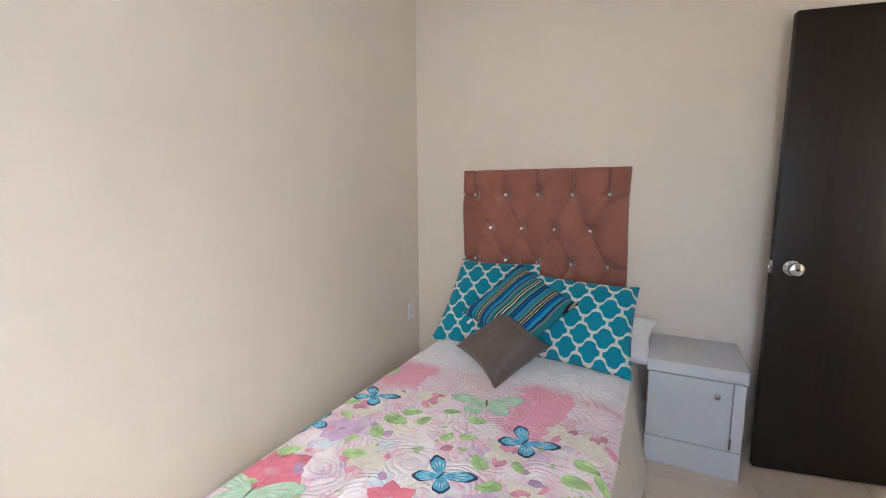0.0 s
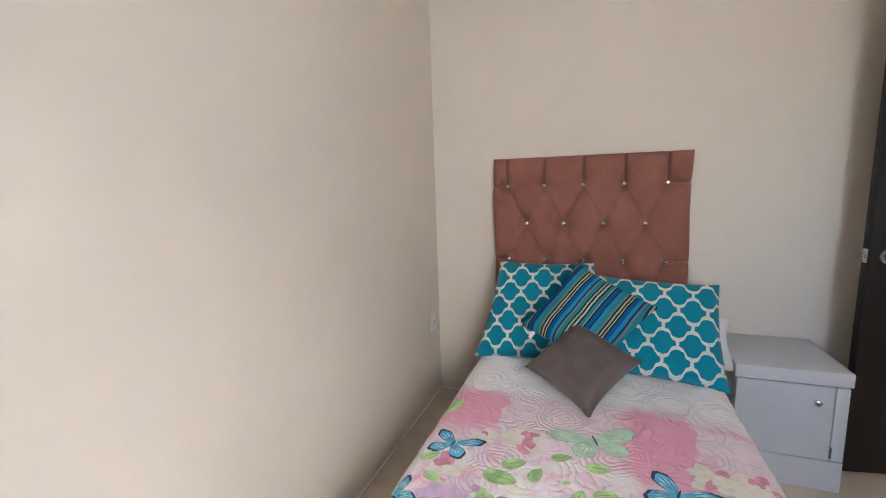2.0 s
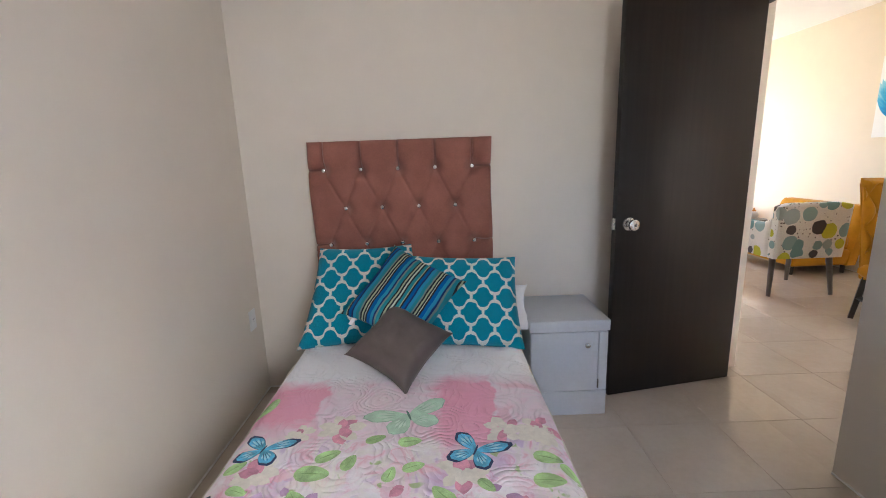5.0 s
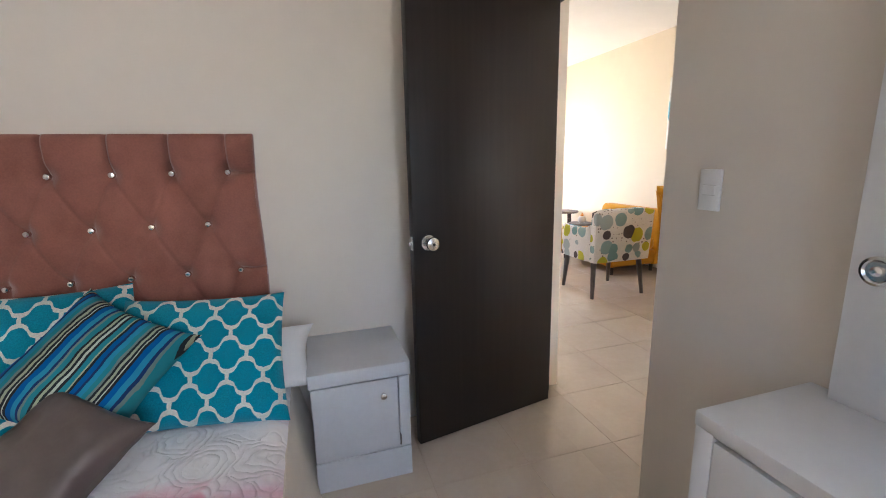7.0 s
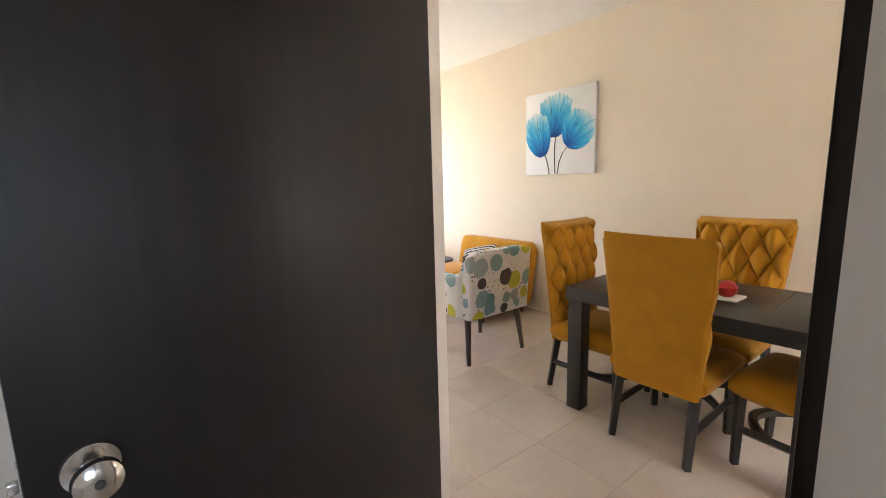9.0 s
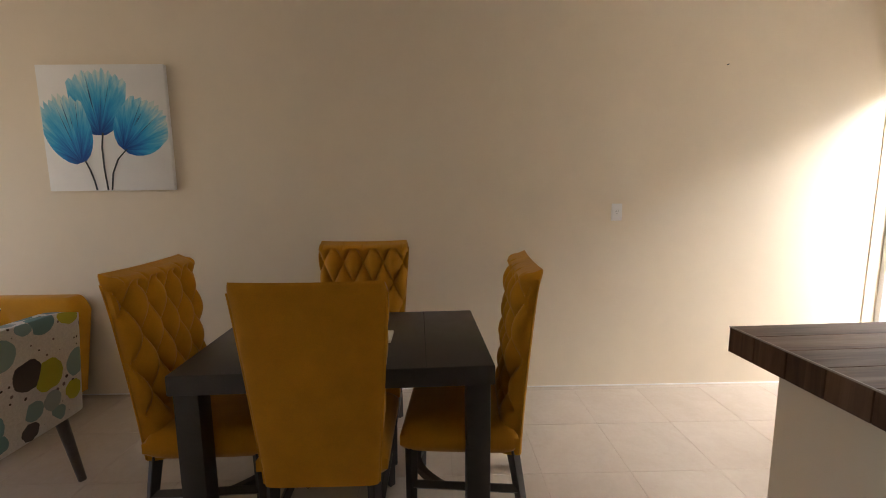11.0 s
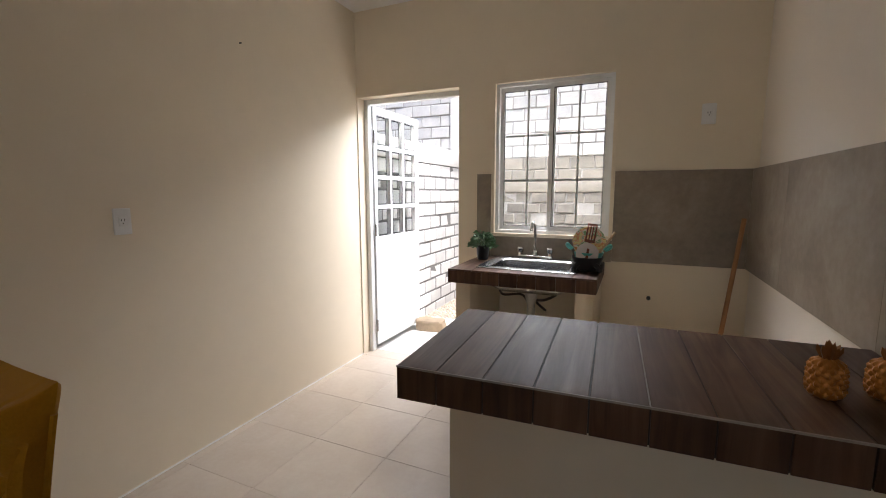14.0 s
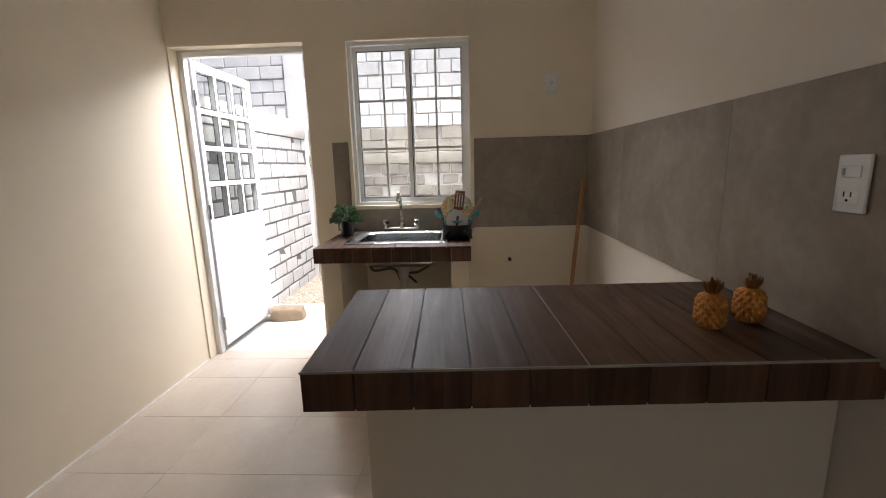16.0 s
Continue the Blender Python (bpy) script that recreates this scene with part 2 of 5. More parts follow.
    spots = k.ramp(k.noise(v, 14, 2, 0.5, 0.4), [(0.66, (0.0, 0.0, 0.0)), (0.68, (1.0, 1.0, 1.0))])
    c = k.mix(k.m("MULTIPLY", k.m("MULTIPLY", spots, 0.8), k.m("LESS_THAN", ys, -0.24)), c, (0.40, 0.54, 0.20))
    c = k.mix(over(ys, 0.125, 0.10), c, (0.90, 0.88, 0.90))
    k.colour(c)
    vo = k.node("ShaderNodeTexVoronoi", Scale=6.5, Randomness=1.0)
    bent = k.nt.nodes.new("ShaderNodeVectorMath")
    bent.operation = "MULTIPLY_ADD"
    k.nt.links.new(k.noise(v, 9, 2, 0.5, 0.0, "Color"), bent.inputs[0])
    bent.inputs[1].default_value = (0.09, 0.09, 0.0)
    k.nt.links.new(v, bent.inputs[2])
    k.nt.links.new(bent.outputs[0], vo.inputs["Vector"])
    rings = k.m("ABSOLUTE", k.m("SINE", k.m("MULTIPLY", vo.outputs["Distance"], 27.0)))
    h = k.m("ADD", k.m("MULTIPLY", k.m("POWER", rings, 0.6), k.ramp(k.noise(v, 7, 2), [(0.38, 0.15), (0.60, 1.0)])), k.m("MULTIPLY", k.noise(v, 60, 2), 0.3))
    return k.bump(h, 0.85, 0.006).mat


def blossom_print():
    """White upholstery print with round dots of blue-grey, lime and charcoal."""
    k = Nodes("dotted_print", 0.85, 0, 0.2)
    v = k.coords("Object")
    wob = k.noise(v, 8, 2, out="Color")
    vv = k.mix(0.03, v, wob, "ADD")
    col = (0.80, 0.785, 0.77)
    n = k.noise(v, 120, 2)
    c = k.ramp(n, [(0.3, (0.68, 0.665, 0.65)), (0.7, col)])
    for scale, lim, stops in ((30.0, 0.26, [(0.0, (0.09, 0.075, 0.08)), (0.5, (0.22, 0.18, 0.19))]),
                              (8.2, 0.52, [(0.0, (0.19, 0.33, 0.36)), (0.28, (0.50, 0.49, 0.05)), (0.50, (0.36, 0.42, 0.44)), (0.66, (0.11, 0.095, 0.10)), (0.80, (0.27, 0.40, 0.43))])):
        vo = k.node("ShaderNodeTexVoronoi", Scale=scale, Randomness=0.55)
        k.nt.links.new(vv, vo.inputs["Vector"])
        r, g, b = k.xyz(vo.outputs["Color"])
        dots = k.ramp(r, stops, True)
        petal = k.m("MULTIPLY", k.m("SUBTRACT", k.noise(v, 45, 2), 0.5), 0.07)
        on = k.m("LESS_THAN", k.m("ADD", vo.outputs["Distance"], petal), k.m("MULTIPLY", k.m("ADD", g, 0.55), lim * 0.72))
        if scale > 20:
            on = k.m("MULTIPLY", on, k.m("GREATER_THAN", b, 0.35))
        c = k.mix(on, c, dots)
    k.colour(c)
    return k.bump(k.m("ADD", k.noise(v, 30, 3), k.m("MULTIPLY", n, 0.4)), 0.25, 0.002).mat


def floor_tile():
    k = Nodes("glazed_floor_tile", 0.16, 0, 0.5)
    v = k.coords("Object", shift=k.random_shift(30))
    f = k.m("ADD", k.m("MULTIPLY", k.noise(v, 4, 5, 0.6, 0.8), 0.7), k.m("MULTIPLY", k.noise(v, 40, 3), 0.3))
    c = k.ramp(f, [(0.3, (0.54, 0.455, 0.365)), (0.7, (0.61, 0.53, 0.437))])
    tone = k.ramp(k.rand(), [(0.0, (0.96, 0.96, 0.96)), (1.0, (1.03, 1.03, 1.03))])
    k.colour(k.mix(1.0, c, tone, "MULTIPLY"))
    k.roughness(k.ramp(k.noise(v, 7, 5), [(0.3, 0.11), (0.7, 0.21)]))
    return k.bump(k.noise(v, 3, 2), 0.05, 0.004).mat


def stone_tile():
    k = Nodes("grey_concrete_tile", 0.5, 0, 0.4)
    v = k.coords("Object", shift=k.random_shift(20))
    f = k.m("ADD", k.m("MULTIPLY", k.noise(v, 3.0, 6, 0.6, 0.5), 0.75), k.m("MULTIPLY", k.noise(v, 28, 4), 0.25))
    k.colour(k.ramp(f, [(0.30, (0.192, 0.158, 0.122)), (0.5, (0.280, 0.227, 0.172)), (0.7, (0.366, 0.314, 0.254))]))
    return k.bump(f, 0.12, 0.003).mat


def block_mat(name, c, vary):
    k = Nodes(name, 0.92, 0, 0.2)
    v = k.coords("Object", shift=k.random_shift(40))
    f = k.m("ADD", k.m("MULTIPLY", k.noise(v, 6, 5), 0.6), k.m("MULTIPLY", k.noise(v, 60, 4), 0.4))
    b = k.ramp(f, [(0.3, tuple(x * (1 - vary) for x in c)), (0.7, tuple(x * (1 + vary) for x in c))])
    k.colour(k.mix(1.0, b, k.ramp(k.rand(), [(0.0, (0.90, 0.90, 0.90)), (1.0, (1.08, 1.07, 1.05))]), "MULTIPLY"))
    return k.bump(f, 0.5, 0.012).mat


def glass_mat():
    k = Nodes("window_glass", 0.02, 0, 0.5)
    k.bsdf.inputs["Transmission Weight"].default_value = 1.0
    k.bsdf.inputs["IOR"].default_value = 1.02
    k.bsdf.inputs["Base Color"].default_value = (0.96, 0.98, 0.97, 1)
    return k.mat


WALL = plaster("cream_wall_paint", (0.80, 0.70, 0.545))
WALL_BED = plaster("pale_wall_paint", (0.75, 0.672, 0.578))
CEIL = plaster("white_ceiling_paint", (0.86, 0.845, 0.81))
OUTER = plaster("outer_render", (0.62, 0.58, 0.50))
TILE = floor_tile()
GROUT = plain("grout", (0.50, 0.42, 0.335), 0.9, vary=0.2)
STONE_T = stone_tile()
WOOD_TOP, WOOD_X, WOOD_Z = wood_tile("wood_tile_top", "y"), wood_tile("wood_tile_side", "x"), wood_tile("wood_tile_front", "z")
PALE_GROUT = plain("pale_grout", (0.34, 0.30, 0.26), 0.85)
DARK_GROUT = plain("dark_grout", (0.05, 0.04, 0.035), 0.85)
WENGE = Nodes("dark_veneer", 0.42, 0, 0.32)
_v = WENGE.coords("Object", scale=(40, 40, 1.2))
_g = WENGE.noise(_v, 1.0, 5)
WENGE.colour(WENGE.ramp(_g, [(0.3, (0.014, 0.0092, 0.0075)), (0.7, (0.022, 0.0150, 0.0125))]))
WENGE.roughness(WENGE.ramp(_g, [(0.3, 0.40), (0.7, 0.47)]))
WENGE = WENGE.bump(_g, 0.06, 0.001).mat
DARK_WOOD = plain("charcoal_stained_wood", (0.040, 0.034, 0.031), 0.38, vary=0.25, scale=9, bump=0.08)
LEG_WOOD = plain("grey_brown_wood", (0.12, 0.10, 0.09), 0.45, vary=0.25, scale=12, bump=0.1)
WHITE_LACQUER = plain("white_lacquer", (0.78, 0.77, 0.76), 0.35, vary=0.04, scale=3, bump=0.04)
GREY_LACQUER = plain("grey_white_paint", (0.57, 0.58, 0.60), 0.38, vary=0.07, scale=4, bump=0.10, bump_scale=60)
# near-black that paints shade into gaps and holes; also plain dark metal
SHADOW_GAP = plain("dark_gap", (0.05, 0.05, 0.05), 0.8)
PLASTIC = plain("white_plastic", (0.80, 0.79, 0.77), 0.32, vary=0.03)
CHROME = plain("chrome", (0.70, 0.69, 0.67), 0.16, 1.0, vary=0.04)
STEEL = plain("brushed_steel", (0.40, 0.40, 0.40), 0.24, 1.0, vary=0.08)
CRYSTAL = plain("crystal_button", (0.86, 0.84, 0.84), 0.08, 0.9, vary=0.03)
ROSE = fabric("rose_velvet", (0.295, 0.115, 0.082), 0.20, 500, 0.55, 0.7)
MUSTARD = fabric("mustard_upholstery", (0.55, 0.252, 0.008), 0.14, 700, 0.22)
QUATRE, STRIPE, QUILT, DOTS = quatrefoil(), stripes(), quilt_print(), blossom_print()
TAUPE = plain("taupe_leatherette", (0.105, 0.080, 0.072), 0.40, vary=0.12, scale=8, bump=0.10, bump_scale=260)
LINEN = fabric("cream_linen", (0.70, 0.645, 0.555), 0.05, 600, 0.1)
WHITE_COTTON = fabric("white_cotton", (0.78, 0.77, 0.76), 0.04, 600, 0.1)
ZEBRA_K = Nodes("black_white_stripe", 0.85)
_x, _y, _ = ZEBRA_K.xyz(ZEBRA_K.coords("Object"))
ZEBRA_K.colour(ZEBRA_K.mix(ZEBRA_K.m("GREATER_THAN", ZEBRA_K.m("FRACT", ZEBRA_K.m("DIVIDE", _x, 0.045)), 0.5), (0.62, 0.61, 0.58), (0.02, 0.02, 0.022)))
ZEBRA = ZEBRA_K.bump(ZEBRA_K.noise(ZEBRA_K.coords("Object"), 200, 2), 0.2, 0.002).mat
CANVAS = plain("canvas", (0.86, 0.855, 0.83), 0.8, vary=0.03, bump=0.15, bump_scale=500)
ALU = plain("white_aluminium", (0.78, 0.78, 0.77), 0.35, vary=0.04)
GASKET = plain("black_gasket", (0.02, 0.02, 0.02), 0.6)
GLASS = glass_mat()
GOLD = plain("gold_paint", (0.56, 0.23, 0.045), 0.36, 0.5, vary=0.2, scale=30)
GOLD_DARK = plain("dark_gold_paint", (0.25, 0.10, 0.025), 0.42, 0.5, vary=0.25, scale=30)
LEAF = plain("leaf_green", (0.10, 0.19, 0.085), 0.5, vary=0.4, scale=30)
POT = plain("black_plastic", (0.015, 0.015, 0.016), 0.4)
SOIL = plain("soil", (0.05, 0.035, 0.025), 0.95, vary=0.3, scale=50, bump=0.4)
PIPE = plain("grey_pvc", (0.50, 0.48, 0.44), 0.45)
HOSE = plain("dark_hose", (0.05, 0.035, 0.025), 0.5)
TEAL_P = plain("teal_plastic", (0.10, 0.42, 0.38), 0.35)
RED_WOOD = plain("red_brown_wood", (0.16, 0.045, 0.025), 0.5, vary=0.25, scale=20)
PALE_WOOD = plain("pale_wood", (0.45, 0.30, 0.17), 0.6, vary=0.2, scale=18)
BROOM_WOOD = plain("varnished_broom_wood", (0.42, 0.20, 0.075), 0.45, vary=0.2, scale=12)
PLATE_K = Nodes("floral_plate", 0.25)
_n = PLATE_K.noise(PLATE_K.coords("Object"), 26, 2, 0.5, 0.6)
PLATE_K.colour(PLATE_K.ramp(_n, [(0.38, (0.70, 0.66, 0.55)), (0.44, (0.12, 0.30, 0.10)), (0.50, (0.72, 0.68, 0.58)), (0.56, (0.62, 0.20, 0.06)), (0.62, (0.70, 0.62, 0.30))]))
PLATE = PLATE_K.mat
CERAMIC = plain("pale_ceramic", (0.60, 0.56, 0.54), 0.3, vary=0.05)
BLOCK = block_mat("concrete_block", (0.44, 0.43, 0.415), 0.15)
BLOCK_PALE = block_mat("pale_block", (0.50, 0.49, 0.475), 0.14)
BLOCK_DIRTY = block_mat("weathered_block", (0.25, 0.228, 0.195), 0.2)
BLOCK_OLD = block_mat("rough_old_block", (0.175, 0.16, 0.14), 0.35)
PALE_MORTAR = block_mat("pale_mortar", (0.32, 0.305, 0.285), 0.25)
MORTAR = block_mat("mortar", (0.13, 0.125, 0.12), 0.2)
# patio colour made lighter to carry sun glare and bounce light indoors
PATIO_CONCRETE = plain("sun_paled_concrete", (0.74, 0.72, 0.68), 0.85, vary=0.12, scale=3, bump=0.3, bump_scale=40)
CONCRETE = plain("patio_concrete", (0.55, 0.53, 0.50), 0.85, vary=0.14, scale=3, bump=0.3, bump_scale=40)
DIRT = plain("dry_dirt", (0.36, 0.31, 0.24), 0.95, vary=0.3, scale=1.2, bump=0.5, bump_scale=20)
ROCK = plain("tan_stone", (0.36, 0.27, 0.18), 0.85, vary=0.25, scale=14, bump=0.5, bump_scale=60)
PEBBLE = block_mat("pebbles", (0.34, 0.29, 0.23), 0.3)


def petal_paint(name, fx, fz, length):
    """Watercolour flower: deep blue at its foot, thinning to pale teal at the ragged tips, with radial strokes."""
    k = Nodes(name, 0.7, 0, 0.3)
    x, y, z = k.xyz(k.coords("Object"))
    dx, dz = k.m("SUBTRACT", x, fx), k.m("SUBTRACT", z, fz)
    r = k.m("DIVIDE", k.m("SQRT", k.m("ADD", k.m("POWER", dx, 2.0), k.m("POWER", dz, 2.0))), length)
    c = k.nt.nodes.new("ShaderNodeCombineXYZ")
    k.nt.links.new(k.m("MULTIPLY", k.m("ARCTAN2", dx, dz), 11.0), c.inputs[0])
    k.nt.links.new(k.m("MULTIPLY", r, 2.2), c.inputs[1])
    fine = k.noise(c.outputs[0], 1.6, 5, 0.65, 0.3)
    broad = k.noise(c.outputs[0], 0.45, 2)
    f = k.m("ADD", r, k.m("ADD", k.m("MULTIPLY", k.m("SUBTRACT", fine, 0.5), 0.75), k.m("MULTIPLY", k.m("SUBTRACT", broad, 0.5), 0.7)))
    k.colour(k.ramp(f, [(0.04, (0.003, 0.05, 0.26)), (0.24, (0.006, 0.16, 0.50)), (0.48, (0.02, 0.34, 0.66)), (0.72, (0.12, 0.50, 0.72)), (0.90, (0.38, 0.66, 0.74)), (1.0, (0.66, 0.77, 0.74))]))
    return k.mat
TULIP_INK = plain("deep_blue_paint", (0.006, 0.06, 0.22), 0.7, vary=0.3, scale=12)
STEM = plain("stem_paint", (0.03, 0.04, 0.05), 0.7)
BF_BLUE = plain("butterfly_blue", (0.12, 0.47, 0.74), 0.75, vary=0.5, scale=30)
BF_PALE = plain("butterfly_pale_blue", (0.40, 0.70, 0.84), 0.75, vary=0.25, scale=40)
MINT_RIM = plain("butterfly_mint_edge", (0.35, 0.54, 0.40), 0.75, vary=0.3, scale=30)
MINT_PALE = plain("butterfly_pale_mint", (0.63, 0.77, 0.64), 0.75, vary=0.15, scale=30)
BF_CORAL = plain("printed_coral", (0.80, 0.22, 0.30), 0.75, vary=0.35, scale=16)
BF_DARK = plain("butterfly_dark", (0.03, 0.05, 0.13), 0.75, vary=0.3, scale=30)
BF_MINT = plain("butterfly_mint", (0.50, 0.69, 0.53), 0.75, vary=0.25, scale=25)
BF_LEAF = plain("printed_leaf", (0.42, 0.62, 0.27), 0.75, vary=0.5, scale=20)
BF_PETAL = plain("printed_petal", (0.72, 0.32, 0.42), 0.75, vary=0.4, scale=22)
BF_CREAM = plain("printed_cream_petal", (0.80, 0.75, 0.66), 0.75, vary=0.14, scale=40)
LEAF_VEIN = plain("leaf_vein", (0.25, 0.42, 0.14), 0.75, vary=0.3, scale=30)
MINT_DARK = plain("butterfly_vein", (0.10, 0.20, 0.15), 0.75, vary=0.3, scale=30)
BF_MAUVE = plain("printed_mauve", (0.66, 0.47, 0.66), 0.75, vary=0.25, scale=24)
BF_LILAC = plain("printed_lilac", (0.52, 0.33, 0.52), 0.75, vary=0.3, scale=22)
RED = plain("red_glaze", (0.45, 0.02, 0.02), 0.35)


# ---- mesh helpers ----
def bm_box(bm, x0, y0, z0, x1, y1, z1, m=None):
    r = bmesh.ops.create_cube(bm, size=1.0)
    mat = Matrix.Translation(((x0 + x1) / 2, (y0 + y1) / 2, (z0 + z1) / 2)) @ Matrix.Diagonal((x1 - x0, y1 - y0, z1 - z0, 1))
    bmesh.ops.transform(bm, matrix=(m or Matrix()) @ mat, verts=r["verts"])
    return r["verts"]


def box(x0, y0, z0, x1, y1, z1, bevel=0.0, seg=2, m=None):
    bm = bmesh.new()
    bm_box(bm, x0, y0, z0, x1, y1, z1, m)
    if bevel:
        bmesh.ops.bevel(bm, geom=bm.edges[:], offset=bevel, segments=seg, profile=0.5, affect="EDGES")
    return bm


def bm_cyl(bm, p0, p1, r0, r1=None, seg=16, caps=True):
    p0, p1 = Vector(p0), Vector(p1)
    d = p1 - p0
    m = Matrix.Translation((p0 + p1) / 2) @ d.to_track_quat("Z", "Y").to_matrix().to_4x4()
    bmesh.ops.create_cone(bm, cap_ends=caps, segments=seg, radius1=r0, radius2=r0 if r1 is None else r1, depth=d.length, matrix=m)
    return bm


def cyl(p0, p1, r0, r1=None, seg=16):
    return bm_cyl(bmesh.new(), p0, p1, r0, r1, seg)


def lathe(profile, seg=24):
    """A turned shape from (radius, height) pairs."""
    bm = bmesh.new()
    rings = [[bm.verts.new((r * math.cos(2 * math.pi * i / seg), r * math.sin(2 * math.pi * i / seg), z)) for i in range(seg)] for r, z in profile]
    for a, b in zip(rings, rings[1:]):
        for i in range(seg):
            bm.faces.new((a[i], a[(i + 1) % seg], b[(i + 1) % seg], b[i]))
    bm.faces.new(rings[0][::-1])
    bm.faces.new(rings[-1])
    return bm


def tube(points, r, seg=8):
    """A bent round bar along a smooth line of points."""
    pts = [Vector(p) for p in points]
    line = []
    for i in range(len(pts) - 1):
        p0, p1, p2, p3 = pts[max(i - 1, 0)], pts[i], pts[i + 1], pts[min(i + 2, len(pts) - 1)]
        for k in range(6):
            t = k / 6
            line.append(0.5 * ((2 * p1) + (p2 - p0) * t + (2 * p0 - 5 * p1 + 4 * p2 - p3) * t * t + (3 * p1 - p0 - 3 * p2 + p3) * t ** 3))
    line.append(pts[-1])
    bm = bmesh.new()
    rings = []
    for i, p in enumerate(line):
        d = (line[min(i + 1, len(line) - 1)] - line[max(i - 1, 0)]).normalized()
        q = d.to_track_quat("Z", "Y")
        rings.append([bm.verts.new(p + q @ Vector((r * math.cos(2 * math.pi * k / seg), r * math.sin(2 * math.pi * k / seg), 0))) for k in range(seg)])
    for a, b in zip(rings, rings[1:]):
        for k in range(seg):
            bm.faces.new((a[k], a[(k + 1) % seg], b[(k + 1) % seg], b[k]))
    bm.faces.new(rings[0][::-1])
    bm.faces.new(rings[-1])
    return bm


def sheet(f, nu, nv, back=None):
    """A grid mesh of f(u, v) for u, v in -1..1; with back, a closed shell between the two."""
    bm = bmesh.new()

    def grid(fn):
        return [[bm.verts.new(fn(-1 + 2 * i / nu, -1 + 2 * j / nv)) for j in range(nv + 1)] for i in range(nu + 1)]

    a = grid(f)
    for i in range(nu):
        for j in range(nv):
            bm.faces.new((a[i][j], a[i + 1][j], a[i + 1][j + 1], a[i][j + 1]))
    if back:
        b = grid(back)
        for i in range(nu):
            for j in range(nv):
                bm.faces.new((b[i][j + 1], b[i + 1][j + 1], b[i + 1][j], b[i][j]))
        for i in range(nu):
            bm.faces.new((a[i + 1][0], a[i][0], b[i][0], b[i + 1][0]))
            bm.faces.new((a[i][nv], a[i + 1][nv], b[i + 1][nv], b[i][nv]))
        for j in range(nv):
            bm.faces.new((a[0][j], a[0][j + 1], b[0][j + 1], b[0][j]))
            bm.faces.new((a[nu][j + 1], a[nu][j], b[nu][j], b[nu][j + 1]))
    return bm


def mesh_of(name, bm, material, smooth=True, sharp=40):
    bmesh.ops.recalc_face_normals(bm, faces=bm.faces[:])
    for e in bm.edges:
        e.smooth = not (len(e.link_faces) == 2 and e.calc_face_angle(0) > radians(sharp))
    for f in bm.faces:
        f.smooth = smooth
    me = bpy.data.meshes.new(name)
    bm.to_mesh(me)
    bm.free()
    me.materials.append(material)
    return me


def thing(name, label, category, place=Matrix(), group="", kind=""):
    ob = tagged(new(name), label, category, group, kind)
    ob.matrix_world = place
    ob.empty_display_size = 0.05
    return ob


def solid(name, bm, material, label, category, place=Matrix(), group="", kind="", smooth=True):
    ob = tagged(new(name, mesh_of(name, bm, material, smooth)), label, category, group, kind)
    ob.matrix_world = place
    return ob


def part(name, bm, material, parent, label="", place=None, smooth=True):
    ob = new(name, bm if isinstance(bm, bpy.types.Mesh) else mesh_of(name, bm, material, smooth))
    ob.parent = parent
    if place is not None:
        ob.matrix_basis = place
    if label:
        ob["label"] = label
    return ob


def structure(name, bm, material, label=""):
    return tagged(new(name, mesh_of(name, bm, material, False)), label, "", "", "structure")


def boxes(*list_of):
    bm = bmesh.new()
    for b in list_of:
        bm_box(bm, *b)
    return bm


# ---- the house ----
XW, XB, XL, XE = -0.745, 1.955, 2.18, 4.85     # bedroom west, bedroom east, living west, living east faces
YS, YH, YN = -0.74, 2.725, 7.25                # rear wall, headboard wall, front wall faces
H = 2.74
structure("floor", boxes((XW - 0.15, YS - 0.15, -0.05, XE + 0.15, YN + 0.15, -0.0016)), GROUT, "grout bed under glossy beige ceramic floor tiles")
FLOOR = bpy.data.objects["floor"]
structure("ceiling", boxes((XW - 0.15, YS - 0.15, H, XE + 0.15, YN + 0.15, H + 0.15)), CEIL, "flat white painted ceiling")
structure("wall_west", boxes((XW - 0.15, YS - 0.15, 0, XW, YH + 0.15, H)), WALL_BED, "smooth pale cream bedroom wall")
structure("wall_headboard", boxes((XW, YH, 0, XB, YH + 0.15, H)), WALL_BED, "smooth pale cream wall behind the bed")
# wall between bedroom and living room, with the doorway
structure("wall_between", boxes((XB, YS, 0, XL, 1.83, H), (XB, 1.83, 2.12, XL, 2.758, H), (XB, 2.758, 0, XL, YN, H)), WALL_BED, "cream plastered wall with a doorway")
structure("wall_east", boxes((XE, YS - 0.15, 0, XE + 0.15, YN + 0.15, H)), WALL, "long cream painted living room wall")
DX0, DX1, DZ = 3.975, 4.84, 2.105
WX0, WX1, WZ0, WZ1 = 2.932, 3.714, 1.07, 2.107
structure("wall_rear", boxes((XL, YS - 0.15, 0, WX0, YS, H), (WX0, YS - 0.15, 0, WX1, YS, WZ0), (WX0, YS - 0.15, WZ1, WX1, YS, H),
                             (WX1, YS - 0.15, 0, DX0, YS, H), (DX0, YS - 0.15, DZ, DX1, YS, H), (DX1, YS - 0.15, 0, XE, YS, H)), WALL, "cream kitchen wall with a doorway and a window")
BX0, BX1, BZ0, BZ1 = 0.68, 1.82, 0.95, 2.15
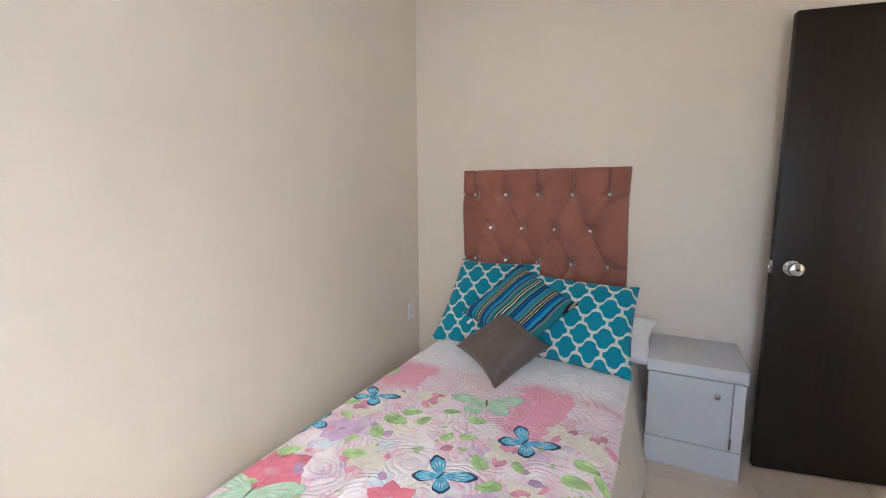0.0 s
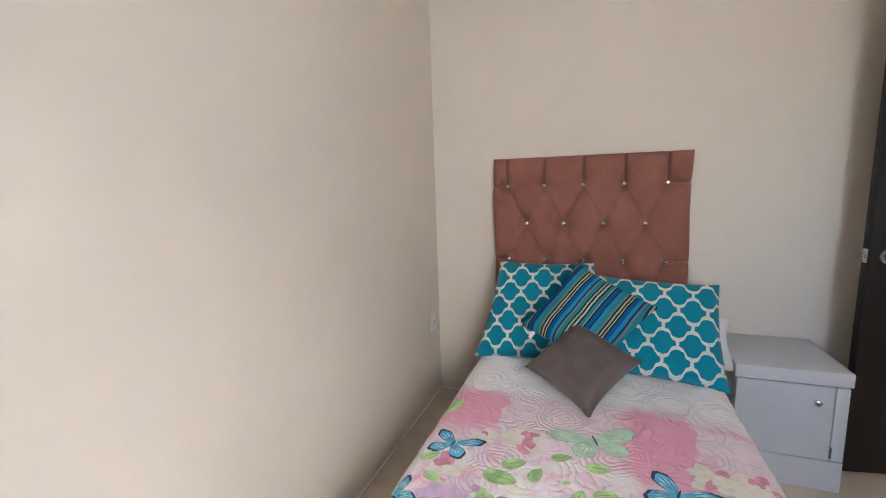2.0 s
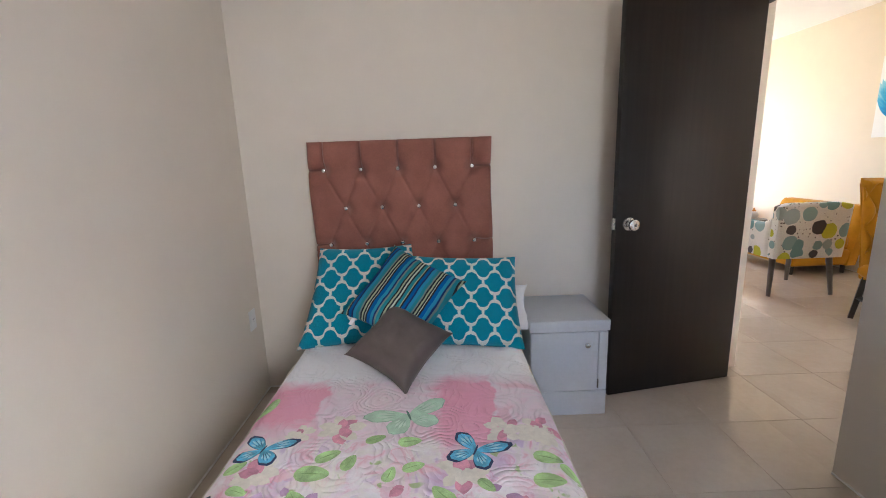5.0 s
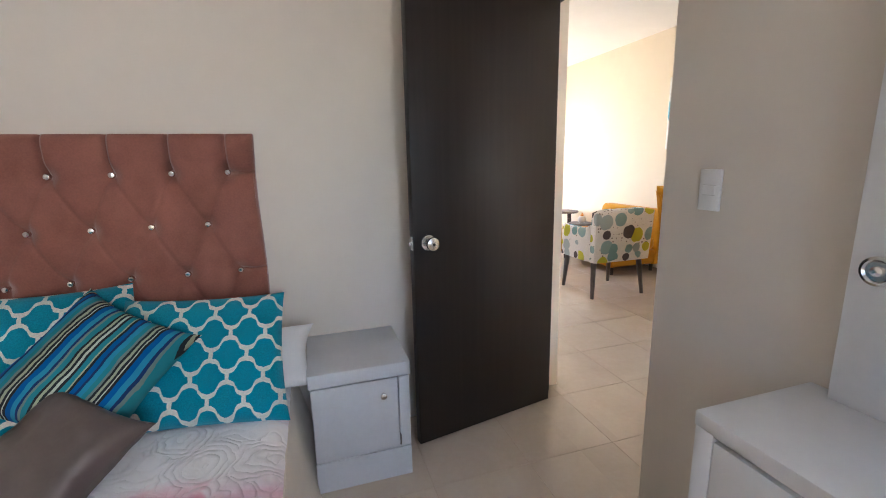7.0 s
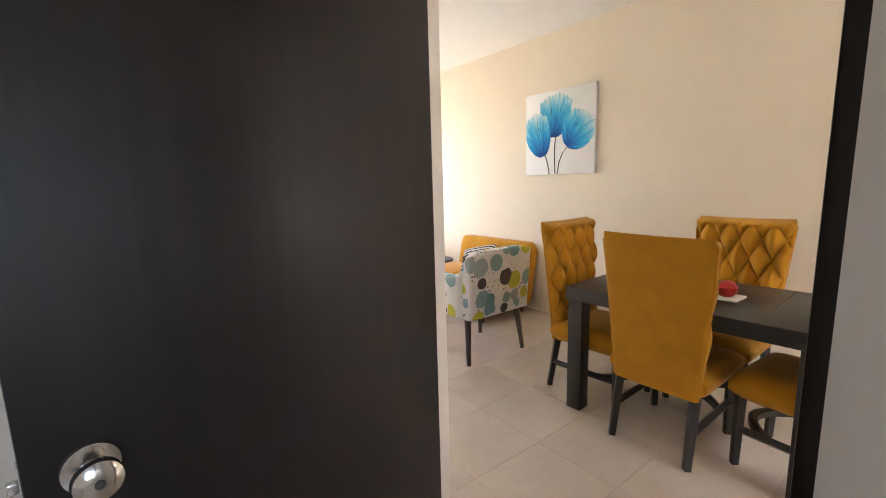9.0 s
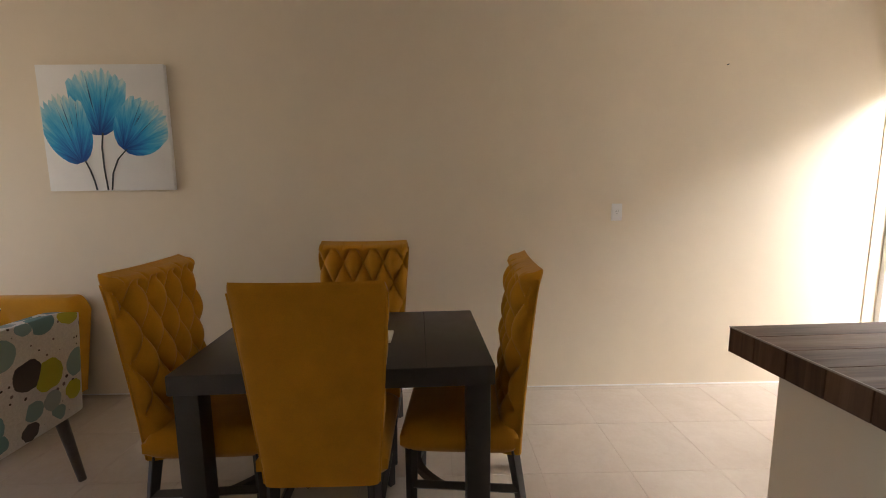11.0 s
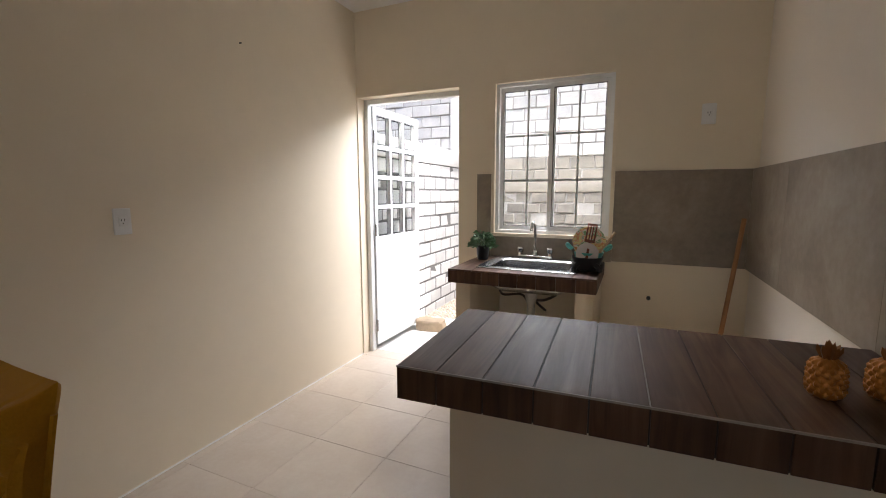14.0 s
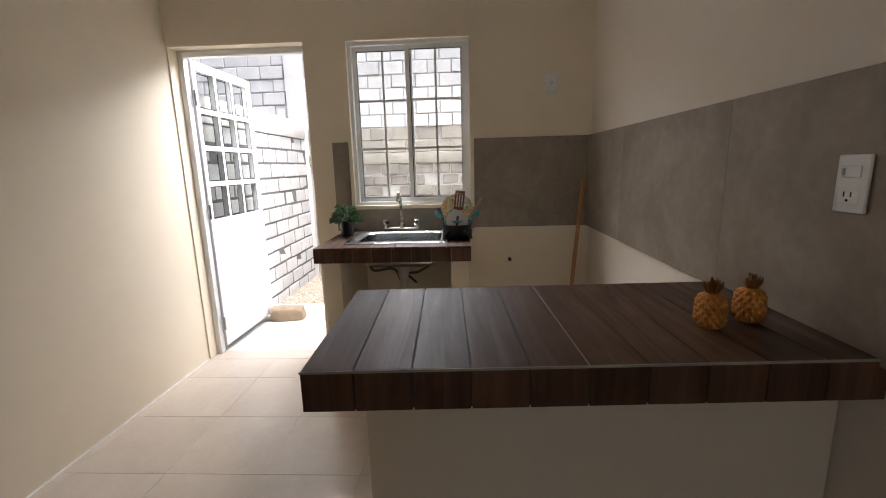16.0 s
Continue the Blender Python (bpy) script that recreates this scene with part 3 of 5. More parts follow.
structure("wall_bedroom_rear", boxes((XW - 0.15, YS - 0.15, 0, BX0, YS, H), (BX0, YS - 0.15, 0, BX1, YS, BZ0), (BX0, YS - 0.15, BZ1, BX1, YS, H), (BX1, YS - 0.15, 0, XL, YS, H)), WALL_BED, "pale bedroom wall with a window")
structure("wall_front", boxes((XL, YN, 0, 2.55, YN + 0.15, H), (2.55, YN, 0, 4.5, YN + 0.15, 0.55), (2.55, YN, 2.3, 4.5, YN + 0.15, H), (4.5, YN, 0, XE, YN + 0.15, H)), WALL, "cream front wall with a wide window")

# interior door frame, dark
door_frame = thing("door_frame", "dark wenge door frame in the cream wall", "door frame", kind="structure")
part("jamb", box(2.050, 2.708, 0, 2.100, 2.7575, 2.119, 0.004), WENGE, door_frame)
part("jamb", box(2.050, 1.8305, 0, 2.100, 1.868, 2.119, 0.004), WENGE, door_frame)
part("head", box(2.050, 1.868, 2.08, 2.100, 2.708, 2.119, 0.004), WENGE, door_frame)

# open interior door, hinged at the far jamb
ang = math.atan2(2.470 - 2.622, 1.262 - 2.043)
leaf_at = Matrix.Translation((2.043, 2.622, 0)) @ Matrix.Rotation(ang, 4, "Z")
idoor = thing("interior_door", "dark wenge flat door standing open against the bedroom wall", "door", leaf_at)
part("leaf", box(0, -0.04, 0.008, 0.797, 0, 2.075, 0.003), WENGE, idoor)


def knob_set(parent, x, z, side):
    k = part("knob", lathe([(0.034, 0), (0.036, 0.004), (0.034, 0.010), (0.014, 0.013), (0.013, 0.026), (0.022, 0.032), (0.029, 0.044), (0.028, 0.056), (0.018, 0.062), (0.006, 0.063)], 28), CHROME, parent, "round satin chrome door knob",
             pose(x, 0 if side > 0 else -0.04, z, -90 * side if side > 0 else 90, 0, 0))
    part("keyhole", cyl((0, 0, 0.062), (0, 0, 0.065), 0.006), SHADOW_GAP, k)


knob_set(idoor, 0.728, 0.985, 1)
knob_set(idoor, 0.728, 0.985, -1)
part("latch_plate", box(0.796, -0.032, 0.955, 0.799, -0.008, 1.015, 0.001), CHROME, idoor, "steel latch plate")
part("latch_bolt", box(0.799, -0.027, 0.977, 0.811, -0.013, 0.993, 0.002), CHROME, idoor, "steel latch bolt")
for hz in (0.25, 1.05, 1.85):
    part("hinge", cyl((0.0, -0.045, hz - 0.045), (0.0, -0.045, hz + 0.045), 0.006), STEEL, idoor)


# ---- outlets and switches ----
def plate(name, label, m, w=0.072, h=0.115, kind="outlet"):
    """A wall plate; local x to the right, z up, y out of the wall towards -y."""
    ob = thing(name, label, "light switch" if kind == "switch" else "outlet", m)
    part("cover_plate", box(-w / 2, -0.008, -h / 2, w / 2, 0, h / 2, 0.0035, 3), PLASTIC, ob)
    if kind == "outlet":
        part("socket", box(-0.017, -0.0105, -0.021, 0.017, -0.008, 0.021, 0.002), PLASTIC, ob)
        for sx in (-0.0065, 0.0065):
            part("slot", box(sx - 0.0015, -0.0112, 0.001, sx + 0.0015, -0.0104, 0.011), SHADOW_GAP, ob)
        part("slot", cyl((0, -0.0104, -0.008), (0, -0.0112, -0.008), 0.0028, seg=10), SHADOW_GAP, ob)
    elif kind == "switch":
        part("rocker", box(-0.019, -0.0105, -0.0135, 0.019, -0.008, 0.0135, 0.0015), PLASTIC, ob)
        for z in (-0.0142, 0.0142):
            part("seam", box(-0.020, -0.0086, z - 0.0005, 0.020, -0.0078, z + 0.0005), PIPE, ob)
    else:
        part("rocker", box(-0.022, -0.0115, 0.012, 0.022, -0.008, 0.036, 0.002), PLASTIC, ob)
        part("indicator", box(-0.020, -0.0125, 0.017, -0.012, -0.0114, 0.031, 0.0005), PIPE, ob)
        part("socket", box(-0.022, -0.0115, -0.040, 0.022, -0.008, -0.012, 0.002), PLASTIC, ob)
        for sx in (-0.008, 0.008):
            part("slot", box(sx - 0.0015, -0.0122, -0.026, sx + 0.0015, -0.0114, -0.016), SHADOW_GAP, ob)
        part("slot", cyl((0, -0.0114, -0.033), (0, -0.0122, -0.033), 0.003, seg=10), SHADOW_GAP, ob)
    return ob


plate("wall_outlet", "white plastic power outlet on the bedroom wall", pose(XW, 2.60, 0.49, 0, 0, 90))
plate("light_switch", "white plate with a single narrow rocker beside the bedroom doorway", pose(XB, 1.655, 1.234, 0, 0, -90), 0.070, 0.118, "switch")
plate("wall_outlet", "white plastic power outlet on the dining wall", pose(XE, 1.037, 1.238, 0, 0, -90))
plate("wall_outlet", "white plastic power outlet high on the kitchen wall", pose(2.440, YS, 1.805, 0, 0, 180))
plate("outlet_with_switch", "white plate with rocker switch and power outlet on grey tile", pose(2.207, 1.148, 1.267, 0, 0, 90), 0.073, 0.117, "both")
solid("wall_hook", bm_cyl(bmesh.new(), (0, 0, 0), (-0.012, 0, 0), 0.004, seg=8), SHADOW_GAP, "small dark screw in the cream wall", "screw", pose(XE, 0.351, 2.187))

# ---- bedroom ----
# bed
TOPZ = 0.475
bed = thing("bed", "single bed with cream base cloth below a printed quilt", "bed", pose(0.185, 1.70, 0))
part("base", box(-0.49, -0.93, 0.06, 0.49, 0.93, 0.24, 0.02), LINEN, bed, "cream covered bed base")
part("mattress", box(-0.505, -0.94, 0.24, 0.505, 0.94, TOPZ - 0.035, 0.05, 4), WHITE_COTTON, bed)
for lx in (-0.42, 0.42):
    for ly in (-0.85, 0.85):
        part("leg", cyl((lx, ly, 0), (lx, ly, 0.07), 0.025), LEG_WOOD, bed)


def quilt_z(x, y):
    """Height of the quilt over the bed, in bed coordinates."""
    edge = max(0.0, abs(x) - 0.47)
    return TOPZ - edge * edge * 9 + 0.006 * noise.noise((x * 6, y * 6, 2.0)) + 0.004 * noise.noise((x * 15, y * 15, 5.0))


def quilt_top(u, v):
    x, y = u * 0.53, -0.955 + (v + 1) / 2 * 1.72
    return Vector((x, y, quilt_z(x, y)))


quilt = thing("quilt", "pink and white floral quilt with butterflies spread over the bed", "quilt", pose(0.185, 1.70, 0))
part("quilt_top", sheet(quilt_top, 60, 90, lambda u, v: quilt_top(u, v) - Vector((0, 0, 0.014))), QUILT, quilt)


def side_drop(s):
    def f(u, v, off=0.0):
        y = -0.955 + (u + 1) / 2 * 1.86
        k = (1 - v) / 2
        wave = 0.012 * math.sin(y * 17 + 1.1 * math.sin(y * 5)) * k + 0.008 * noise.noise((y * 7, k * 2, s))
        return Vector((s * (0.532 + 0.085 * k ** 1.3 + wave - off), y, TOPZ - 0.032 - k * 0.41))
    return sheet(lambda u, v: f(u, v), 70, 12, lambda u, v: f(u, v, 0.010))


part("side_drop", side_drop(1), LINEN, quilt, "cream cloth border hanging over the bed side")
part("side_drop", side_drop(-1), LINEN, quilt, "cream cloth border hanging over the bed side")


def flat_motif(outline, x, y, turn, size, lift, step=0.012):
    """A printed shape laid on the quilt: a fan of rings that follows its surface."""
    bm = bmesh.new()
    c, s = math.cos(turn), math.sin(turn)

    def at(px, py):
        X, Y = x + size * (px * c - py * s), y + size * (px * s + py * c)
        return bm.verts.new((X, Y, quilt_z(X, Y) + lift))

    n = len(outline)
    cx, cy = sum(p[0] for p in outline) / n, sum(p[1] for p in outline) / n
    rings = [[at(cx + (px - cx) * k, cy + (py - cy) * k) for px, py in outline] for k in (1.0, 0.66, 0.33)]
    mid = at(cx, cy)
    for a, b in zip(rings, rings[1:]):
        for i in range(n):
            bm.faces.new((a[i], a[(i + 1) % n], b[(i + 1) % n], b[i]))
    for i in range(n):
        bm.faces.new((rings[-1][i], rings[-1][(i + 1) % n], mid))
    return bm


def wing(a0, length, width, notch=-0.02):
    """Outline of one wing, from the body out along the angle a0."""
    pts = []
    for i in range(18):
        t = i / 17 * 2 * math.pi
        r = 0.5 * (1 - math.cos(t))
        w = width * math.sin(t) * (0.35 + 0.65 * r)
        l = length * r * (1 + notch * math.cos(5 * t))
        pts.append((l * math.cos(a0) - w * math.sin(a0), l * math.sin(a0) + w * math.cos(a0)))
    return pts[:-1]


def butterfly(x, y, turn, size, wings, mint=False):
    """A printed butterfly: wings dark at their tips, with pale streaks and thin veins, round a thin body."""
    main, rim, pale = (BF_MINT, MINT_RIM, MINT_PALE) if mint else (BF_BLUE, BF_DARK, BF_PALE)
    for a, l, w in wings:
        a = radians(a)
        part("printed_butterfly", flat_motif(wing(a, l, w, -0.05), x, y, turn, size, 0.0012), rim, quilt)
        part("printed_butterfly", flat_motif(wing(a, l * (0.97 if mint else 0.87), w * (0.95 if mint else 0.88), -0.06), x, y, turn, size, 0.0020), main, quilt)
        for da, reach in ((-0.30, 0.60), (-0.10, 0.74), (0.10, 0.74), (0.30, 0.60)):
            c, s = math.cos(a + da), math.sin(a + da)
            r0, r1, t = l * 0.34, l * reach, 0.045 * l
            rm = r0 + 0.62 * (r1 - r0)
            cell = [(r0 * c, r0 * s), (rm * c - t * s, rm * s + t * c), (r1 * c, r1 * s), (rm * c + t * s, rm * s - t * c)]
            part("printed_streak", flat_motif(cell, x, y, turn, size, 0.0027), pale, quilt)
        for da in (-0.20, 0.0, 0.20):
            c, s = math.cos(a + da), math.sin(a + da)
            e = l * (0.90 if da == 0 else 0.78)
            vein = [(0.10 * c, 0.10 * s), (e * 0.5 * c - 0.007 * s, e * 0.5 * s + 0.007 * c), (e * c, e * s), (e * 0.5 * c + 0.007 * s, e * 0.5 * s - 0.007 * c)]
            part("printed_vein", flat_motif(vein, x, y, turn, size, 0.0032), rim, quilt)
    body = [(0.028 * math.cos(i * math.pi / 5), 0.20 * math.sin(i * math.pi / 5)) for i in range(10)]
    part("printed_body", flat_motif(body, x, y, turn, size, 0.0036), MINT_DARK if mint else BF_DARK, quilt)


W4 = [(34, 0.95, 0.29), (140, 0.86, 0.30), (-48, 0.66, 0.32), (218, 0.74, 0.29)]
WM = [(20, 1.02, 0.33), (160, 1.02, 0.33), (-40, 0.70, 0.34), (222, 0.70, 0.34)]
for bx, by, turn, size in ((-0.415, -0.228, -0.15, 0.116), (0.244, -0.266, -0.38, 0.122), (0.064, -0.546, -0.25, 0.116), (0.36, -0.80, 0.6, 0.116), (-0.505, -0.495, 0.9, 0.100)):
    butterfly(bx, by, turn, size, W4)
for bx, by, turn, size in ((0.028, -0.072, 0.33, 0.152), (-0.393, -0.855, 0.2, 0.150)):
    butterfly(bx, by, turn, size, WM, True)
rng = random.Random(5)
leaf_shape = [(math.cos(i * math.pi / 8), 0.58 * math.sin(i * math.pi / 8) * (1 - 0.30 * math.cos(i * math.pi / 8))) for i in range(16)]
petal_shape = [(math.cos(i * math.pi / 8) * (1 + 0.15 * math.cos(i * math.pi * 5 / 8)), 0.75 * math.sin(i * math.pi / 8)) for i in range(16)]


def printed_leaf(x, y, turn, size):
    leaf = part("printed_leaf", flat_motif(leaf_shape, x, y, turn, size, 0.0010), BF_LEAF, quilt)
    part("printed_vein", flat_motif([(-0.9, 0), (0, 0.045), (0.9, 0), (0, -0.045)], x, y, turn, size, 0.0018), LEAF_VEIN, leaf)


def printed_flower(x, y, size, seed):
    """Loose cream petals in two rings with a few red flecks between them."""
    r = random.Random(seed)
    for ring, n in ((1.0, 7), (0.5, 5)):
        for i in range(n):
            a = i * 2 * math.pi / n + r.uniform(-0.3, 0.3) + ring
            d = size * 0.62 * ring
            mat = BF_CREAM if r.random() < 0.8 else BF_PETAL
            part("printed_petal", flat_motif(petal_shape, x + d * math.cos(a), y + d * math.sin(a), a + r.uniform(-0.5, 0.5), size * r.uniform(0.26, 0.40), 0.0003 + 0.0001 * i + 0.0004 * (1 - ring)), mat, quilt)


for x, y, turn, size in ((-0.07, -0.19, 0.4, 0.034), (0.04, -0.205, 0.1, 0.038), (-0.205, -0.265, 0.5, 0.040), (-0.135, -0.295, 1.2, 0.034), (0.058, -0.325, 0.3, 0.034), (-0.01, -0.35, 1.3, 0.032), (0.454, -0.308, -0.3, 0.044),
                         (0.505, -0.36, -1.0, 0.034), (0.437, -0.398, -0.1, 0.046), (-0.235, -0.335, -0.1, 0.052), (-0.50, 0.02, 1.15, 0.060), (-0.47, -0.30, 0.7, 0.034)):
    printed_leaf(x, y, turn, size)
for i, (x, y, size) in enumerate(((-0.195, -0.125, 0.085), (0.345, -0.165, 0.075), (0.46, -0.175, 0.085), (0.20, -0.345, 0.085), (-0.325, -0.146, 0.05), (-0.40, -0.33, 0.07), (0.33, -0.52, 0.085), (-0.20, -0.58, 0.09), (-0.05, -0.80, 0.09), (0.20, -0.78, 0.08))):
    printed_flower(x, y, size, i)


def star_flower(x, y, size, n, petal, heart, seed):
    """A large printed flower: long petals round a small darker heart."""
    r = random.Random(seed)
    for i in range(n):
        a = i * 2 * math.pi / n + r.uniform(-0.12, 0.12)
        d = size * 0.52
        part("printed_petal", flat_motif(petal_shape, x + d * math.cos(a), y + d * math.sin(a), a, size * r.uniform(0.42, 0.52), 0.0004 + 0.00007 * i), petal, quilt)
    part("printed_heart", flat_motif(petal_shape, x, y, 0.4, size * 0.20, 0.0013), heart, quilt)


star_flower(-0.415, -0.765, 0.125, 6, BF_CORAL, BF_PETAL, 21)
star_flower(-0.375, -0.475, 0.080, 9, BF_MAUVE, BF_LILAC, 22)
star_flower(0.24, -0.63, 0.090, 7, BF_MAUVE, BF_LILAC, 23)
star_flower(-0.02, -0.70, 0.075, 6, BF_CORAL, BF_PETAL, 24)
for i in range(46):
    lx, ly = rng.uniform(-0.48, 0.48), rng.uniform(-0.93, -0.38)
    if math.hypot(lx - 0.065, ly + 0.56) < 0.11:
        continue
    mat = rng.choice((BF_LEAF, BF_LEAF, BF_PETAL, BF_LILAC, BF_LILAC))
    if mat is BF_LEAF:
        printed_leaf(lx, ly, rng.uniform(0, 6.28), rng.uniform(0.024, 0.044))
    else:
        part("printed_petal", flat_motif(petal_shape, lx, ly, rng.uniform(0, 6.28), rng.uniform(0.012, 0.024), rng.uniform(0.0004, 0.0009)), mat, quilt)


# headboard with pleated tufts
def tuft(x, z, buttons, creases, depth, width, soft=0.03, fine=0.0075):
    d = 0.0
    for bx, bz in buttons:
        d += depth * math.exp(-((x - bx) ** 2 + (z - bz) ** 2) / (2 * soft * soft))
    for (ax, az), (bx, bz) in creases:
        lx, lz = bx - ax, bz - az
        ll = lx * lx + lz * lz
        t = min(1.0, max(0.0, ((x - ax) * lx + (z - az) * lz) / ll))
        q = (x - ax - t * lx) ** 2 + (z - az - t * lz) ** 2
        d += width * math.exp(-q / (2 * fine * fine)) + 0.6 * width * math.exp(-q / (2 * 0.025 ** 2))
    return d


HX0, HX1, HZ1 = -0.362, 0.640, 1.462
row1 = [(-0.282 + 0.204 * i, 1.308) for i in range(5)]
row2 = [(-0.176 + 0.204 * i, 1.098) for i in range(4)]
row3 = [(-0.276 + 0.204 * i, 0.893) for i in range(5)]
row4 = [(-0.172 + 0.204 * i, 0.690) for i in range(4)]
hb_buttons = row1 + row2 + row3 + row4
hb_creases = [((x, z), (x, HZ1)) for x, z in row1] + [((row1[0]), (HX0, 1.31)), (row1[4], (HX1, 1.31)), (row3[0], (HX0, 0.893)), (row3[4], (HX1, 0.898))]
hb_soft = [(a, b) for ra, rb in ((row1, row2), (row2, row3), (row3, row4)) for a in ra for b in rb if abs(a[0] - b[0]) < 0.12]


def hb_front(u, v):
    x, z = (HX0 + HX1) / 2 + u * (HX1 - HX0) / 2, 0.30 + (v + 1) / 2 * (HZ1 - 0.30)
    d = tuft(x, z, hb_buttons, hb_creases, 0.030, 0.017, 0.026, 0.0048) + tuft(x, z, [], hb_soft, 0, 0.0052, 0.03, 0.006)
    e = min(x - HX0, HX1 - x, HZ1 - z)
    edge = 0.020 * math.exp(-e / 0.014)
    return Vector((x + 0.004 * math.sin(z * 9) * (abs(u) > 0.99), 2.648 + d + edge, z))


def hb_back(u, v):
    p = hb_front(u, v)
    return Vector((p.x, YH - 0.002, p.z))


headboard = thing("headboard", "dusty rose velvet headboard tufted with crystal buttons", "headboard")
part("upholstery", sheet(hb_front, 230, 220, hb_back), ROSE, headboard)
for bx, bz in hb_buttons:
    part("button", lathe([(0.0135, 0), (0.0135, 0.004), (0.010, 0.009), (0.004, 0.011)], 10), CRYSTAL, headboard, "faceted crystal button", pose(bx, 2.682, bz, 90, 0, 0), smooth=False)


# pillows
def cushion(w, h, fat, n=34, pinch=0.10, crease=0.3, seed=0.0, taper=0.0):
    """A filled cushion in its own xy plane with pulled-in sides and pointed corners."""
    def top(s):
        def f(u, v):
            x = u * w / 2 * (1 - pinch * (1 - v * v) * abs(u) ** 3 * 0.6) * (1 - taper * v)
            y = v * h / 2 * (1 - pinch * (1 - u * u) * abs(v) ** 3 * 0.6)
            b = (max(0.0, 1 - u ** 4) * max(0.0, 1 - v ** 4)) ** 0.55
            z = fat / 2 * b + crease * 0.012 * noise.noise((u * 2.2 + seed, v * 2.2, seed)) * b + crease * 0.006 * noise.noise((u * 6, v * 6 + seed, seed)) * b
            return Vector((x, y, s * z + s * 0.002))
        return f
    return sheet(top(1), n, n, top(-1))


def pillow(name, label, bm, material, m, group=""):
    ob = solid(name, bm, material, label, "pillow", m, group)
    return ob


def rest(x, y, z, lean, yaw, spin=0.0):
    """Pose of a cushion that leans back: its face looks to -y and up."""
    return pose(x, y, z) @ pose(0, 0, 0, 0, 0, yaw) @ pose(0, 0, 0, lean, 0, 0) @ pose(0, 0, 0, 0, 0, spin)


pillow("white_pillow", "white cotton bed pillow behind the patterned ones", cushion(0.66, 0.28, 0.11, pinch=0.2, seed=3.1), WHITE_COTTON, rest(0.490, 2.455, 0.562, 39, 0, 0))
pillow("patterned_pillow", "turquoise pillow with cream quatrefoil trellis", cushion(0.575, 0.52, 0.12, seed=1.3, taper=0.17), QUATRE, rest(-0.040, 2.375, 0.690, 58, 4, 0), group="trellis pillows")
pillow("patterned_pillow", "turquoise pillow with cream quatrefoil trellis", cushion(0.58, 0.47, 0.13, seed=2.7, taper=0.06), QUATRE, rest(0.435, 2.30, 0.665, 54, -4, -2), group="trellis pillows")
pillow("striped_cushion", "cushion striped in blue, teal, sand and black", cushion(0.44, 0.41, 0.16, pinch=0.24, crease=0.8, seed=4.2), STRIPE, rest(0.172, 2.18, 0.730, 44, 4, 55))
solid("sewn_tag", box(-0.028, -0.004, -0.0008, 0.004, 0.012, 0.0008), WHITE_COTTON, "small white sewn tag on the striped cushion", "tag", rest(0.172, 2.18, 0.730, 44, 4, 55) @ pose(-0.215, 0.13, 0.006, 0, 0, 6))
pillow("grey_cushion", "shiny taupe leatherette cushion", cushion(0.325, 0.325, 0.13, pinch=0.26, crease=0.8, seed=6.5), TAUPE, rest(0.157, 1.960, 0.598, 36, -4, 57))

# nightstand
ns = thing("nightstand", "grey-white painted nightstand with one door", "nightstand", pose(0.985, 2.51, 0))
part("body", boxes((-0.198, -0.1975, 0.0, 0.198, 0.212, 0.135), (-0.198, -0.175, 0.135, 0.198, 0.212, 0.470)), GREY_LACQUER, ns)
part("top", box(-0.205, -0.205, 0.470, 0.205, 0.212, 0.530, 0.006), GREY_LACQUER, ns)
nsd = part("door", box(-0.196, -0.198, 0.1375, 0.150, -0.176, 0.464, 0.004), GREY_LACQUER, ns)
part("handle", lathe([(0.007, 0), (0.007, 0.010), (0.013, 0.015), (0.013, 0.022), (0.006, 0.026)], 16), CHROME, nsd, "small round chrome knob", pose(0.088, -0.198, 0.398, 90, 0, 0))
part("stile", box(0.153, -0.198, 0.140, 0.198, -0.176, 0.464, 0.003), GREY_LACQUER, ns)
# dark sheet behind the door paints shade into its gaps
part("gap", boxes((-0.194, -0.1775, 0.136, 0.19, -0.1755, 0.468)), SHADOW_GAP, ns)
part("hinge", box(0.1505, -0.201, 0.15, 0.1560, -0.180, 0.20, 0.001), STEEL, ns)

# vanity table with its tall panel
van = thing("vanity_table", "white lacquered vanity table with a drawer, against the wall", "table", pose(1.60, 1.335, 0))
part("top", box(0, -1.10, 0.765, 0.352, 0, 0.80, 0.004), WHITE_LACQUER, van)
part("side_panel", box(0.002, -0.045, 0, 0.350, -0.002, 0.765, 0.003), WHITE_LACQUER, van)
part("side_panel", box(0.002, -1.098, 0, 0.350, -1.055, 0.765, 0.003), WHITE_LACQUER, van)
part("back_panel", box(0.335, -1.055, 0.30, 0.350, -0.045, 0.765, 0.002), WHITE_LACQUER, van)
part("front_rail", box(0.003, -1.055, 0.762, 0.024, -0.045, 0.7652, 0.0005), WHITE_LACQUER, van)
# dark strip paints the shade of the slot above the drawers
part("gap", box(0.016, -1.055, 0.752, 0.020, -0.0455, 0.7618), SHADOW_GAP, van)
for y0, y1 in ((-0.360, -0.0465), (-0.706, -0.364), (-1.0535, -0.710)):
    dr = part("drawer", box(0.003, y0, 0.579, 0.30, y1, 0.752, 0.002), WHITE_LACQUER, van)
    part("knob", lathe([(0.009, 0), (0.008, 0.010), (0.017, 0.016), (0.017, 0.022), (0.006, 0.027)], 18), CHROME, dr, "round chrome knob", pose(0.003, (y0 + y1) / 2 + 0.004, 0.659, 0, -90, 0))
panel = thing("tall_panel", "white lacquered panel standing on the vanity with a round chrome lock", "panel", pose(1.955, 1.275, 0.80))
